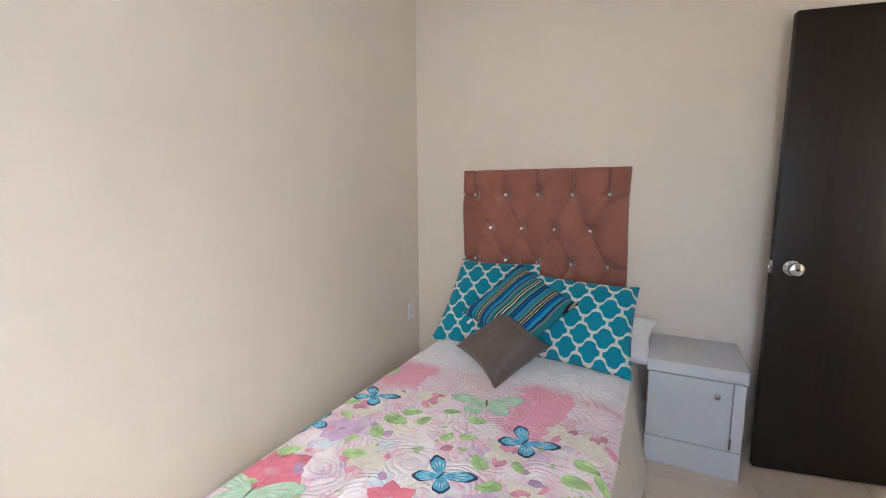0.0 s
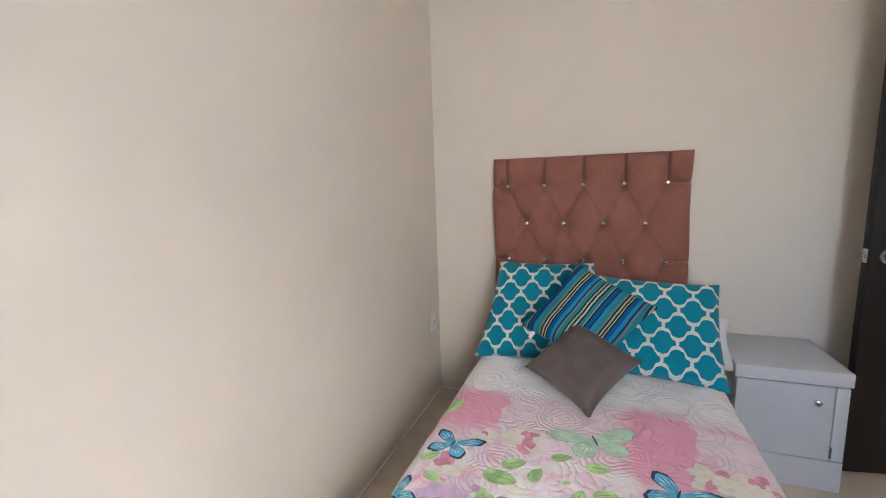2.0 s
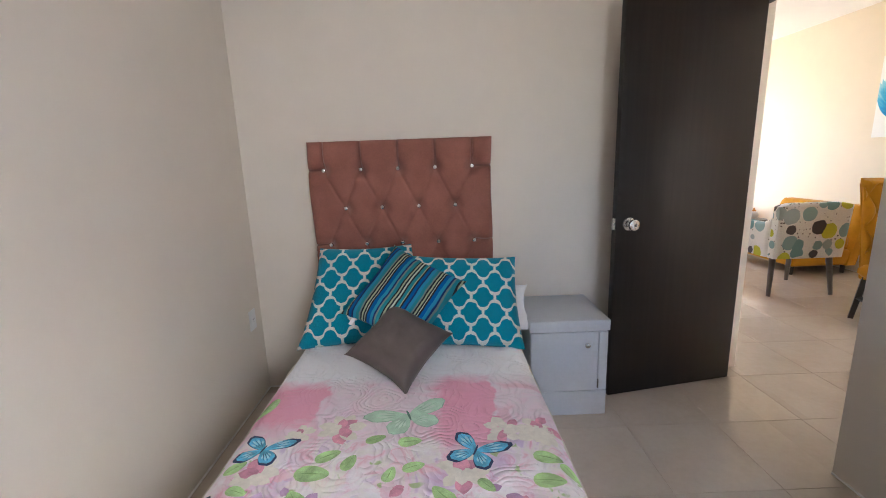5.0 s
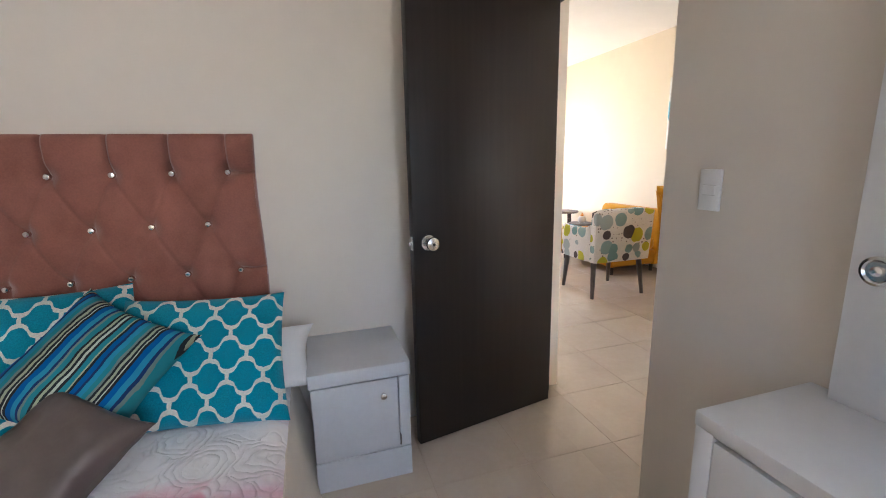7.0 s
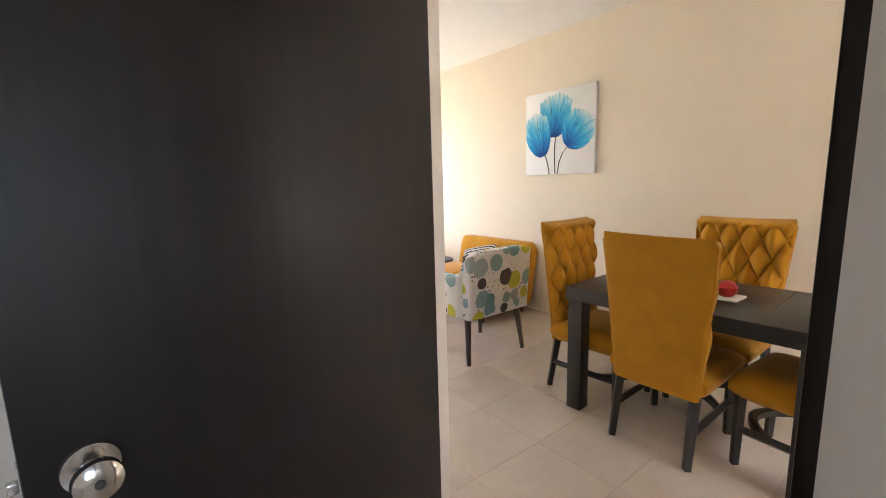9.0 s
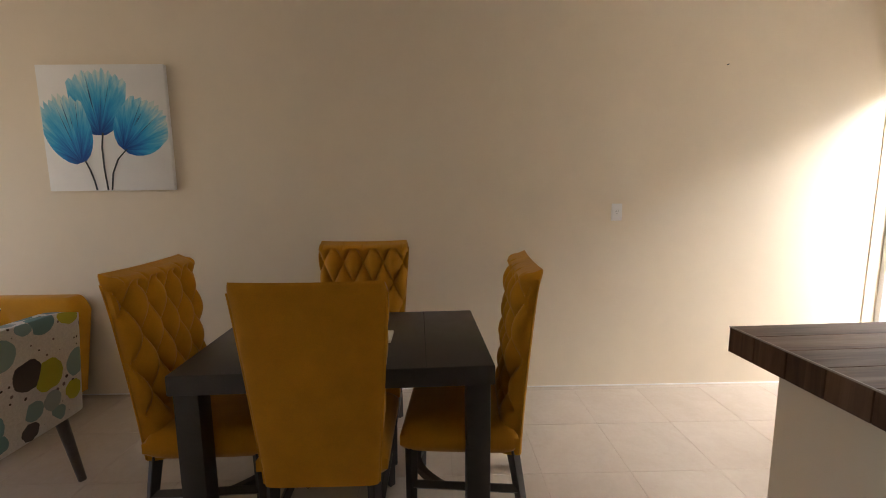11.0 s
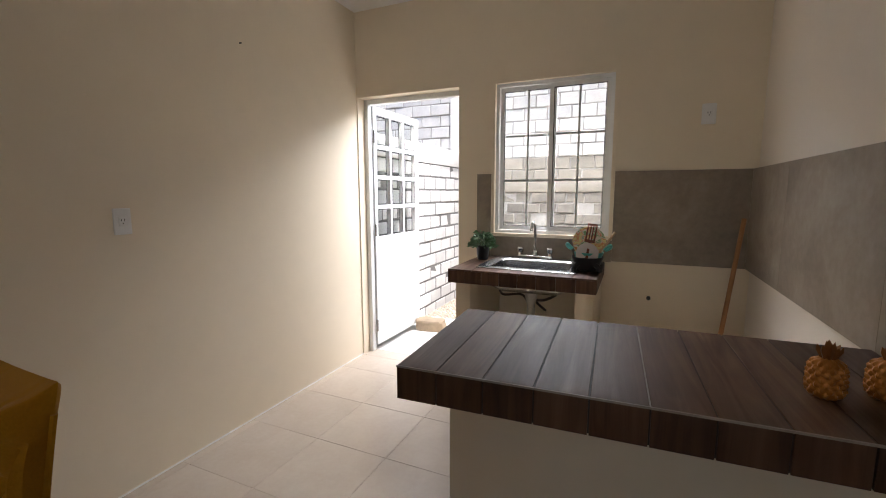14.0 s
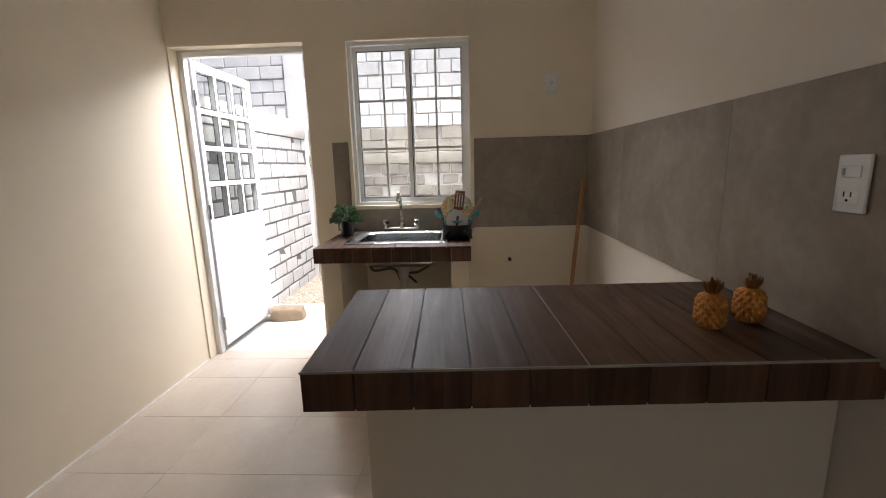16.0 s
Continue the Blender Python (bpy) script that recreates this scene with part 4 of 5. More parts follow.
part("board", box(-0.05, -1.00, 0, -0.003, 0, 1.25, 0.003), WHITE_LACQUER, panel)
lk = part("lock", lathe([(0.030, 0), (0.030, 0.004), (0.024, 0.007), (0.020, 0.003), (0.010, 0.003), (0.010, 0.008), (0.004, 0.009)], 24), CHROME, panel, "round chrome lock", pose(-0.05, -0.048, 0.300, 0, -90, 0))

# bedroom window, behind the walk
def sliding_window(name, label, x0, x1, z0, z1, y, bars=True):
    w = thing(name, label, "window", kind="structure")
    part("window_frame", boxes((x0, y - 0.035, z0, x1, y + 0.035, z0 + 0.021), (x0, y - 0.035, z1 - 0.021, x1, y + 0.035, z1), (x0, y - 0.035, z0 + 0.021, x0 + 0.021, y + 0.035, z1 - 0.021), (x1 - 0.021, y - 0.035, z0 + 0.021, x1, y + 0.035, z1 - 0.021)), ALU, w, smooth=False)
    mid = (x0 + x1) / 2
    for a, b, off in ((x0 + 0.021, mid + 0.02, 0.012), (mid - 0.02, x1 - 0.021, -0.012)):
        s = part("sash", boxes((a, y + off - 0.011, z0 + 0.021, a + 0.027, y + off + 0.011, z1 - 0.021), (b - 0.027, y + off - 0.011, z0 + 0.021, b, y + off + 0.011, z1 - 0.021), (a + 0.027, y + off - 0.011, z0 + 0.021, b - 0.027, y + off + 0.011, z0 + 0.048), (a + 0.027, y + off - 0.011, z1 - 0.048, b - 0.027, y + off + 0.011, z1 - 0.021)), ALU, w, smooth=False)
        g = part("pane", box(a + 0.025, y + off - 0.002, z0 + 0.044, b - 0.025, y + off + 0.002, z1 - 0.044), GLASS, s, "clear glass")
        g.visible_shadow = False
        part("gasket", boxes((a + 0.027, y + off + 0.0025, z0 + 0.048, a + 0.031, y + off + 0.012, z1 - 0.048), (b - 0.031, y + off + 0.0025, z0 + 0.048, b - 0.027, y + off + 0.012, z1 - 0.048), (a + 0.031, y + off + 0.0025, z0 + 0.048, b - 0.031, y + off + 0.012, z0 + 0.052), (a + 0.031, y + off + 0.0025, z1 - 0.052, b - 0.031, y + off + 0.012, z1 - 0.048)), GASKET, s, smooth=False)
        if bars:
            part("glazing_bar", box((a + b) / 2 - 0.007, y + off - 0.008, z0 + 0.048, (a + b) / 2 + 0.007, y + off - 0.003, z1 - 0.048), ALU, s)
            for f in (0.345, 0.675):
                zz = z0 + 0.048 + f * (z1 - z0 - 0.096)
                part("glazing_bar", box(a + 0.027, y + off - 0.0095, zz - 0.007, b - 0.027, y + off - 0.0032, zz + 0.007), ALU, s)
    return w


sliding_window("window_bedroom", "white aluminium sliding bedroom window", BX0, BX1, BZ0, BZ1, YS - 0.06, False)
sliding_window("window_front", "white aluminium sliding front window", 2.55, 4.5, 0.55, 2.3, YN + 0.07, False)

# ---- dining area ----
table = thing("dining_table", "charcoal stained wooden dining table with thick top", "table", pose(3.828, 2.655, 0, 0, 0, 2.3))
TL, TW = 0.372, 0.592
part("tabletop", box(-TL, -TW, 0.672, TL, TW, 0.75, 0.006), DARK_WOOD, table)
for sy in (0.3365, -0.3365):
    part("top_seam", box(-TL + 0.01, sy - 0.0015, 0.7495, TL - 0.01, sy + 0.0015, 0.7508), SHADOW_GAP, table)
for lx in (-TL + 0.055, TL - 0.055):
    for ly in (-TW + 0.060, TW - 0.060):
        part("leg", box(lx - 0.045, ly - 0.045, 0, lx + 0.045, ly + 0.045, 0.672, 0.005), DARK_WOOD, table)

# table decoration
deco = thing("table_ornament", "small red bowl on a white square dish", "ornament", pose(3.80, 2.53, 0.75))
part("dish", box(-0.07, -0.07, 0, 0.07, 0.07, 0.012, 0.004), PLASTIC, deco)
part("bowl", lathe([(0.025, 0.012), (0.045, 0.03), (0.05, 0.06), (0.035, 0.08), (0.015, 0.09)], 20), RED, deco)


def back_shape(u, v):
    """Middle surface of a chair back: x across, y to the rear, z up; v from seat to top."""
    k = (v + 1) / 2
    w = 0.210 + 0.060 * k
    c = max(0.0, (k - 0.93) / 0.07)
    w *= 1 - 0.05 * c * c * abs(u) ** 3
    z = 0.335 + 0.766 * k + (0.005 * u * u - 0.002) * max(0.0, k - 0.8) * 5
    y = 0.215 + 0.052 * k ** 1.4 + 0.004 * u * u * k + 0.014 * max(0.0, k - 0.86) * 7 * (k - 0.86) * 7
    return u * w, y, z


def diamond(x, z):
    """0 in the creases between the buttons, 1 on the crown of each padded diamond."""
    a = abs(math.sin(math.pi * (x / 0.116 + (z - 0.50) / 0.240)))
    b = abs(math.sin(math.pi * (x / 0.116 - (z - 0.50) / 0.240)))
    return (a * b) ** 0.55


def chair_front(u, v):
    x, y, z = back_shape(u, v)
    e = max(0.0, 1 - max(abs(u) ** 8, v ** 11 if v > 0 else 0.0))
    on = min(1.0, max(0.0, (z - 0.50) / 0.04)) * min(1.0, max(0.0, (1.075 - z) / 0.03))
    pleat = max(0.0, 1 - on) * (0.010 * math.exp(-((abs(math.sin(math.pi * (x / 0.116))) / 0.16) ** 2)) if z > 1.0 else 0.0)
    d = 0.046 * on * (1 - diamond(x, z)) + pleat
    wide = 0.985 + 0.015 * e + 0.035 * on * diamond(x, z) * abs(u) ** 10
    return Vector((x * wide, y - 0.014 - 0.054 * e ** 0.45 + d * min(1.0, 0.25 + e * 3), z - 0.013 * (max(0.0, v - 0.80) * 5) ** 2))


def chair_rear(u, v):
    x, y, z = back_shape(u, v)
    e = 1 - max(abs(u), abs(v) if v > 0 else 0) ** 8
    return Vector((x * (0.985 + 0.015 * e), y + 0.016 + 0.016 * max(e, 0) ** 0.5, z))


def seat_top(s):
    def f(u, v):
        b = (max(0.0, 1 - u ** 6) * max(0.0, 1 - v ** 6)) ** 0.4
        x = u * (0.232 - 0.014 * (1 - v) / 2 * 0)
        return Vector((x * (1 + 0.03 * (1 - b)), -0.245 + (v + 1) * 0.235, 0.405 + s * (0.02 + 0.055 * b)))
    return f


def dining_chair(m):
    ch = thing("dining_chair", "mustard yellow upholstered dining chair with tufted high back", "chair", m, "dining chairs")
    part("backrest", sheet(chair_front, 96, 150, chair_rear), MUSTARD, ch, "button-tufted mustard backrest")
    part("seat", sheet(seat_top(1), 24, 24, seat_top(-1)), MUSTARD, ch)
    for sx in (-1, 1):
        part("leg", bm_leg((sx * 0.195, -0.205, 0.36), (sx * 0.195, -0.21, 0), 0.021, 0.017), DARK_WOOD, ch)
        part("leg", bm_leg((sx * 0.185, 0.205, 0.36), (sx * 0.190, 0.265, 0), 0.021, 0.017), DARK_WOOD, ch)
        part("stretcher", bm_leg((sx * 0.193, -0.20, 0.185), (sx * 0.190, 0.232, 0.175), 0.016, 0.016), DARK_WOOD, ch)
    part("stretcher", sheet(lambda u, v: Vector((0.196 * u, -0.075 + 0.15 * (1 - u * u) * -0.9 + 0.02 * v, 0.196)), 16, 1, lambda u, v: Vector((0.196 * u, -0.075 + 0.15 * (1 - u * u) * -0.9 + 0.02 * v, 0.166))), DARK_WOOD, ch)
    part("seam_piping", tube([back_pt(-1, v) for v in (-0.98, -0.6, -0.2, 0.2, 0.6, 0.9)], 0.0045, 6), MUSTARD, ch)
    part("seam_piping", tube([back_pt(1, v) for v in (-0.98, -0.6, -0.2, 0.2, 0.6, 0.9)], 0.0045, 6), MUSTARD, ch)
    return ch


def back_pt(u, v):
    x, y, z = back_shape(u, v)
    return (x * 0.99, y + 0.016, z)


def bm_leg(p0, p1, r0, r1):
    bm = bmesh.new()
    bm_cyl(bm, p0, p1, r0 * 1.35, r1 * 1.35, 4)
    bmesh.ops.bevel(bm, geom=bm.edges[:], offset=0.003, segments=1, affect="EDGES")
    return bm


# the chair faces its local -y
chair = dining_chair(pose(3.646, 2.688, 0, 0, 0, 90))
for m in (pose(4.215, 2.690, 0, 0, 0, -90), pose(3.785, 2.154, 0, 0, 0, 175.5), pose(3.785, 3.198, 0, 0, 0, 1)):
    copy_thing(chair, m)

# painting
pic = thing("canvas_painting", "square canvas of three blue tulips on white", "painting", pose(XE, 4.36, 1.808, 0, 0, -90))
part("canvas", box(-0.397, -0.035, -0.392, 0.397, -0.001, 0.392, 0.003), CANVAS, pic)


def stroke(pts, y, material, label=""):
    bm = bmesh.new()
    vs = [bm.verts.new((max(-0.392, min(0.392, x)), y, max(-0.388, min(0.388, z)))) for x, z in pts]
    bm.faces.new(vs)
    part("painted_petal", bm, material, pic, label, smooth=False)


def bloom(fx, fz, tilt, length, width, flare, seed):
    """Outline of one tulip: a rounded cup that opens to a ragged top edge."""
    r = random.Random(seed)
    side = []
    for i in range(9):
        k = i / 8
        side.append((width * (math.sin(min(1.0, k * 1.35 + 0.10) * math.pi / 2) ** 0.75) * (1 + flare * k), 0.80 * length * k ** 1.25))
    top = []
    for i in range(1, 18):
        q = -1 + 2 * i / 18
        top.append((q * side[-1][0], 0.80 * length + 0.20 * length * (1 - q * q) * 0.9 + length * (0.055 if i % 2 else -0.045) * r.uniform(0.3, 1.2)))
    pts = [(-x, z) for x, z in side] + top + [(x, z) for x, z in side[::-1]]
    c, s = math.cos(tilt), math.sin(tilt)
    return [(fx + x * c + z * s, fz - x * s + z * c) for x, z in pts]


depth = -0.0356
BLOOMS = ((-0.04, -0.04, 0.03, 0.40, 0.145, 0.30, 3), (-0.175, -0.212, -0.31, 0.43, 0.140, 0.10, 5), (0.100, -0.130, 0.74, 0.36, 0.162, 0.05, 8))
for fx, fz, tilt, length, width, flare, seed in BLOOMS:
    paint = petal_paint("tulip_paint", fx, fz, length)
    rb = random.Random(seed)
    depth -= 0.0003
    stroke(bloom(fx, fz, tilt, length, width, flare, seed), depth, paint)
    for j in range(4):
        a = tilt + rb.uniform(-0.36, 0.36)
        r0, r1, w = length * rb.uniform(0.15, 0.5), length * rb.uniform(0.7, 1.0), rb.uniform(0.0015, 0.003)
        depth -= 0.00006
        q = [(fx + r0 * math.sin(a), fz + r0 * math.cos(a)), (fx + r1 * math.sin(a), fz + r1 * math.cos(a))]
        m = ((q[0][0] + q[1][0]) / 2, (q[0][1] + q[1][1]) / 2)
        stroke([q[0], (m[0] + w * math.cos(a), m[1] - w * math.sin(a)), q[1], (m[0] - w * math.cos(a), m[1] + w * math.sin(a))], depth, TULIP_INK)
for pts in (((-0.02, -0.025), (-0.035, -0.12), (-0.035, -0.25), (-0.025, -0.388)), ((-0.15, -0.20), (-0.125, -0.26), (-0.108, -0.32), (-0.095, -0.388)), ((0.12, -0.13), (0.06, -0.19), (0.018, -0.28), (0.0, -0.388))):
    line = []
    for i in range(len(pts) - 1):
        for k in range(5):
            line.append(tuple(pts[i][c] + (pts[i + 1][c] - pts[i][c]) * k / 5 for c in (0, 1)))
    line.append(pts[-1])
    depth -= 0.0001
    stroke([(x - 0.006, z) for x, z in line] + [(x + 0.006, z) for x, z in line[::-1]], depth, STEM, "dark painted stem")

# ---- living area ----
arm = thing("armchair", "small armchair in white print with blue, lime and grey dots", "armchair", pose(3.655, 4.267, 0))


def pad(x0, x1, y0, y1, z0, z1, r=0.04):
    bm = box(x0, y0, z0, x1, y1, z1, r, 4)
    return bm


def arm_back(s):
    def f(u, v):
        k = (v + 1) / 2
        x = 0.325 * u * (0.97 + 0.03 * k)
        z = 0.365 + 0.500 * k - 0.10 * max(0.0, abs(u) - 0.55) ** 2 * k * 1.4
        y = -0.235 - 0.03 * k + s * (0.035 + 0.02 * (1 - u ** 6) ** 0.5 * (1 - max(v, 0) ** 6) ** 0.5)
        return Vector((x, y, z))
    return f


part("backrest", sheet(arm_back(-1), 40, 30, arm_back(1)), DOTS, arm)


def arm_side(sx):
    def f(s):
        def g(u, v):
            y = -0.19 + (u + 1) / 2 * 0.46
            top = 0.675 + 0.10 * max(0.0, -u - 0.45) ** 1.5
            z = 0.365 + (v + 1) / 2 * (top - 0.365)
            b = (1 - u ** 8) ** 0.5 * (1 - max(v, 0) ** 8) ** 0.5
            return Vector((sx * (0.285 + s * (0.022 + 0.020 * b)), y, z))
        return g
    return sheet(f(1), 30, 24, f(-1))


part("armrest", arm_side(-1), DOTS, arm)
part("armrest", arm_side(1), DOTS, arm)
part("seat_base", pad(-0.27, 0.27, -0.20, 0.275, 0.36, 0.44, 0.02), DOTS, arm)
part("seat_cushion", pad(-0.245, 0.245, -0.19, 0.30, 0.44, 0.54, 0.045), DOTS, arm)
for (ax, ay), (bx, by) in (((-0.26, -0.20), (-0.285, -0.235)), ((0.26, -0.20), (0.285, -0.25)), ((-0.26, 0.23), (-0.27, 0.275)), ((0.26, 0.23), (0.27, 0.245))):
    part("leg", cyl((bx, by, 0), (ax, ay, 0.37), 0.017, 0.027, 12), LEG_WOOD, arm)

cush = solid("striped_cushion", cushion(0.38, 0.38, 0.12, seed=8.1), ZEBRA, "black and white striped cushion on the yellow sofa", "pillow", pose(4.40, 5.05, 0.545, 0, -38, 12) @ pose(0, 0, 0, 0, 0, 20))


def loveseat(m, width):
    so = thing("loveseat", "mustard yellow upholstered two-seat sofa", "sofa", m, "yellow sofas")
    hw = width / 2

    def bk(s):
        def f(u, v):
            k = (v + 1) / 2
            r = max(0.0, abs(u) - 0.86) / 0.14
            z = 0.10 + 0.625 * k - 0.10 * r ** 2.2 * k
            y = 0.30 + 0.11 * k + s * (0.045 + 0.03 * (1 - u ** 8) ** 0.5 * (1 - max(v, 0) ** 8) ** 0.5)
            if s < 0:
                y += 0.022 * sum(math.exp(-((u * hw - bx) ** 2 + (z - 0.58) ** 2) / 0.002) for bx in (-0.35, -0.12, 0.12, 0.35))
            return Vector((u * hw, y, z))
        return f

    part("backrest", sheet(bk(-1), 70, 40, bk(1)), MUSTARD, so)
    part("seat_base", pad(-hw + 0.01, hw - 0.01, -0.33, 0.30, 0.10, 0.27, 0.03), MUSTARD, so)
    part("seat_cushion", pad(-hw + 0.01, -0.004, -0.36, 0.27, 0.27, 0.42, 0.055), MUSTARD, so)
    part("seat_cushion", pad(0.004, hw - 0.01, -0.36, 0.27, 0.27, 0.42, 0.055), MUSTARD, so)
    for lx in (-hw + 0.09, hw - 0.09):
        for ly in (-0.26, 0.30):
            part("leg", cyl((lx, ly, 0), (lx, ly, 0.11), 0.02, 0.026, 12), DARK_WOOD, so)
    return so


loveseat(pose(4.385, 5.17, 0, 0, 0, -90), 1.12)
loveseat(pose(3.60, 6.17, 0, 0, 0, 0), 1.16)


def side_table(x, y, r, h, label):
    t = thing("side_table", label, "table", pose(x, y, 0), "round side tables")
    part("tabletop", lathe([(r * 0.96, h - 0.03), (r, h - 0.024), (r, h - 0.006), (r * 0.97, h)], 36), LEG_WOOD, t)
    for i in range(3):
        a = 0.6 + i * 2.094
        part("leg", cyl((math.cos(a) * r * 0.86, math.sin(a) * r * 0.86, 0), (math.cos(a) * r * 0.55, math.sin(a) * r * 0.55, h - 0.03), 0.013, 0.018, 10), DARK_WOOD, t)
    return t


side_table(4.58, 5.97, 0.175, 0.42, "low round dark wooden side table")
side_table(4.62, 6.42, 0.19, 0.55, "taller round dark wooden side table")
orn = thing("ceramic_ornament", "small gold and cream ceramic bird ornament on the side table", "ornament", pose(4.60, 5.97, 0.42))
part("body", lathe([(0.035, 0), (0.052, 0.02), (0.058, 0.05), (0.045, 0.085), (0.025, 0.10)], 20), CERAMIC, orn)
part("lid", lathe([(0.026, 0.10), (0.022, 0.118), (0.008, 0.128), (0.011, 0.14), (0.004, 0.148)], 16), GOLD, orn)

# ---- kitchen bar ----
bar = thing("bar_counter", "breakfast bar topped with dark wood-look plank tiles on a cream base", "counter", pose(3.318, 1.302, 0, 0, 0, 2.3))
BZ, BT = 0.940, 0.086
bx0, bx1, by0, by1 = -1.138, 0.0, -0.560, 0.0
part("base", box(bx0, -0.50, 0, -0.106, -0.090, BZ - BT + 0.002, 0.002), WALL, bar, "cream plastered half wall")
part("slab", box(bx0, by0 + 0.010, BZ - BT + 0.002, bx1 - 0.0085, by1 - 0.0085, BZ - 0.0028), DARK_GROUT, bar, "grout between the plank tiles")
edges = [bx0] + [bx1 - 0.105 - 0.1145 * i for i in range(10)][::-1] + [bx1]
edges = [e for i, e in enumerate(edges) if i == 0 or e > bx0 + 0.02]
for i, (a, b) in enumerate(zip(edges, edges[1:])):
    gap = 0.0017
    part("plank_tile", box(-(b - a) / 2 + gap, -(by1 - by0) / 2 + 0.0005, -0.0025, (b - a) / 2 - gap, (by1 - by0) / 2 - 0.0005, 0, 0.0008, 1), WOOD_TOP, bar, "", pose((a + b) / 2, (by0 + by1) / 2, BZ))
    for yy, s in ((by1, 1), (by0, -1)):
        part("edge_tile", box(-(b - a) / 2 + gap, -0.0045, -BT / 2 + 0.0055, (b - a) / 2 - gap, 0.0045, BT / 2 + 0.0010, 0.0007, 1), WOOD_Z, bar, "", pose((a + b) / 2, yy - s * 0.005, BZ - BT / 2 - 0.004))
for j in range(3):
    a, b = by0 + 0.011 + j * 0.179, by0 + 0.011 + (j + 1) * 0.179
    part("edge_tile", box(-0.0045, -(b - a) / 2 + 0.0012, -BT / 2 + 0.0055, 0.0045, (b - a) / 2 - 0.0012, BT / 2 + 0.0010, 0.0012, 1), WOOD_X, bar, "", pose(bx1 - 0.005, (a + b) / 2, BZ - BT / 2 - 0.004))
part("edge_trim", boxes((bx0, by1 - 0.0030, BZ - 0.0040, bx1, by1 + 0.0008, BZ + 0.0006)), PALE_GROUT, bar)
part("light_joint", boxes((bx1 - 0.5630 - 0.0016, by0 + 0.002, BZ - 0.004, bx1 - 0.5630 + 0.0016, by1 - 0.004, BZ + 0.0002)), PALE_GROUT, bar, "pale grout joint")


def pineapple(m):
    p = thing("gold_pineapple", "gold painted ceramic pineapple on the bar", "ornament", m, "pineapples")
    bm = bmesh.new()
    n_u, n_v, hh, rr = 30, 16, 0.086, 0.0265
    prof = lambda t: rr * (max(0.0, 1 - (2 * t - 0.96) ** 4)) ** 0.5 * (0.96 + 0.08 * (1 - t)) + 0.004
    rings = []
    for j in range(n_v * 2 + 1):
        t = j / (n_v * 2)
        ring = []
        for i in range(n_u * 2):
            a = 2 * math.pi * i / (n_u * 2)
            scale = abs(math.cos(6 * a + math.pi * t * 4)) * abs(math.cos(6 * a - math.pi * t * 4))
            r = prof(t) + 0.0065 * scale - 0.001
            ring.append(bm.verts.new((r * math.cos(a), r * math.sin(a), t * hh)))
        rings.append(ring)
    for a, b in zip(rings, rings[1:]):
        for i in range(n_u * 2):
            bm.faces.new((a[i], a[(i + 1) % (n_u * 2)], b[(i + 1) % (n_u * 2)], b[i]))
    bm.faces.new(rings[0][::-1]), bm.faces.new(rings[-1])
    part("fruit", bm, GOLD, p)
    for k in range(9):
        a = k * 2 * math.pi / 9 if k < 6 else (k - 6) * 2.1 + 0.4
        out = 0.021 if k < 6 else 0.008
        up = 0.026 if k < 6 else 0.034
        d = Vector((math.cos(a), math.sin(a), 0))
        q = Vector((-math.sin(a), math.cos(a), 0))
        b = bmesh.new()
        base, tip, mid = Vector((0, 0, hh - 0.004)) + d * 0.006, Vector((0, 0, hh + up)) + d * out, Vector((0, 0, hh + up * 0.5)) + d * (out * 0.75)
        v = [b.verts.new(c) for c in (base + q * 0.009, base - q * 0.009, mid + q * 0.010 - d * 0.003, mid - q * 0.010 - d * 0.003, tip, base + d * 0.007, mid + d * 0.006)]
        for f in ((0, 1, 3, 2), (2, 3, 4), (0, 2, 6, 5), (1, 5, 6, 3), (2, 4, 6), (3, 6, 4)):
            b.faces.new([v[i] for i in f])
        part("crown_leaf", b, GOLD_DARK, p)
    return p


pine = pineapple(pose(2.428, 1.085, BZ))
copy_thing(pine, pose(2.319, 1.050, BZ, 0, 0, 25))

# ---- sink counter ----
sc = thing("sink_counter", "sink counter tiled in dark wood-look planks on cream piers", "counter")
SZ, ST = 0.918, 0.082
sx0, sx1, sy1 = 2.957, 3.788, -0.102
part("pier", box(3.655, YS + 0.002, 0, 3.748, sy1 - 0.03, SZ - ST, 0.002), WALL, sc)
part("pier", box(2.972, YS + 0.002, 0, 3.065, sy1 - 0.03, SZ - ST, 0.002), WALL, sc)
SX0, SX1, SY0, SY1 = 3.085, 3.640, -0.655, -0.215
part("slab", boxes((sx0 + 0.01, YS + 0.002, SZ - ST + 0.002, SX0, sy1 - 0.01, SZ - 0.010), (SX1, YS + 0.002, SZ - ST + 0.002, sx1 - 0.01, sy1 - 0.01, SZ - 0.010), (SX0, YS + 0.002, SZ - ST + 0.002, SX1, SY0, SZ - 0.010), (SX0, SY1, SZ - ST + 0.002, SX1, sy1 - 0.01, SZ - 0.010)), PALE_GROUT, sc)
for a, b, c, d in ((sx0, SX0, YS + 0.004, sy1), (SX1, sx1, YS + 0.004, sy1), (SX0, 3.36, SY1, sy1), (3.36, SX1, SY1, sy1), (SX0, SX1, YS + 0.004, SY0)):
    part("plank_tile", box(-(b - a) / 2 + 0.0013, -(d - c) / 2 + 0.0013, -0.0095, (b - a) / 2 - 0.0013, (d - c) / 2 - 0.0013, 0, 0.0015, 1), WOOD_TOP, sc, "", pose((a + b) / 2, (c + d) / 2, SZ))
n = 8
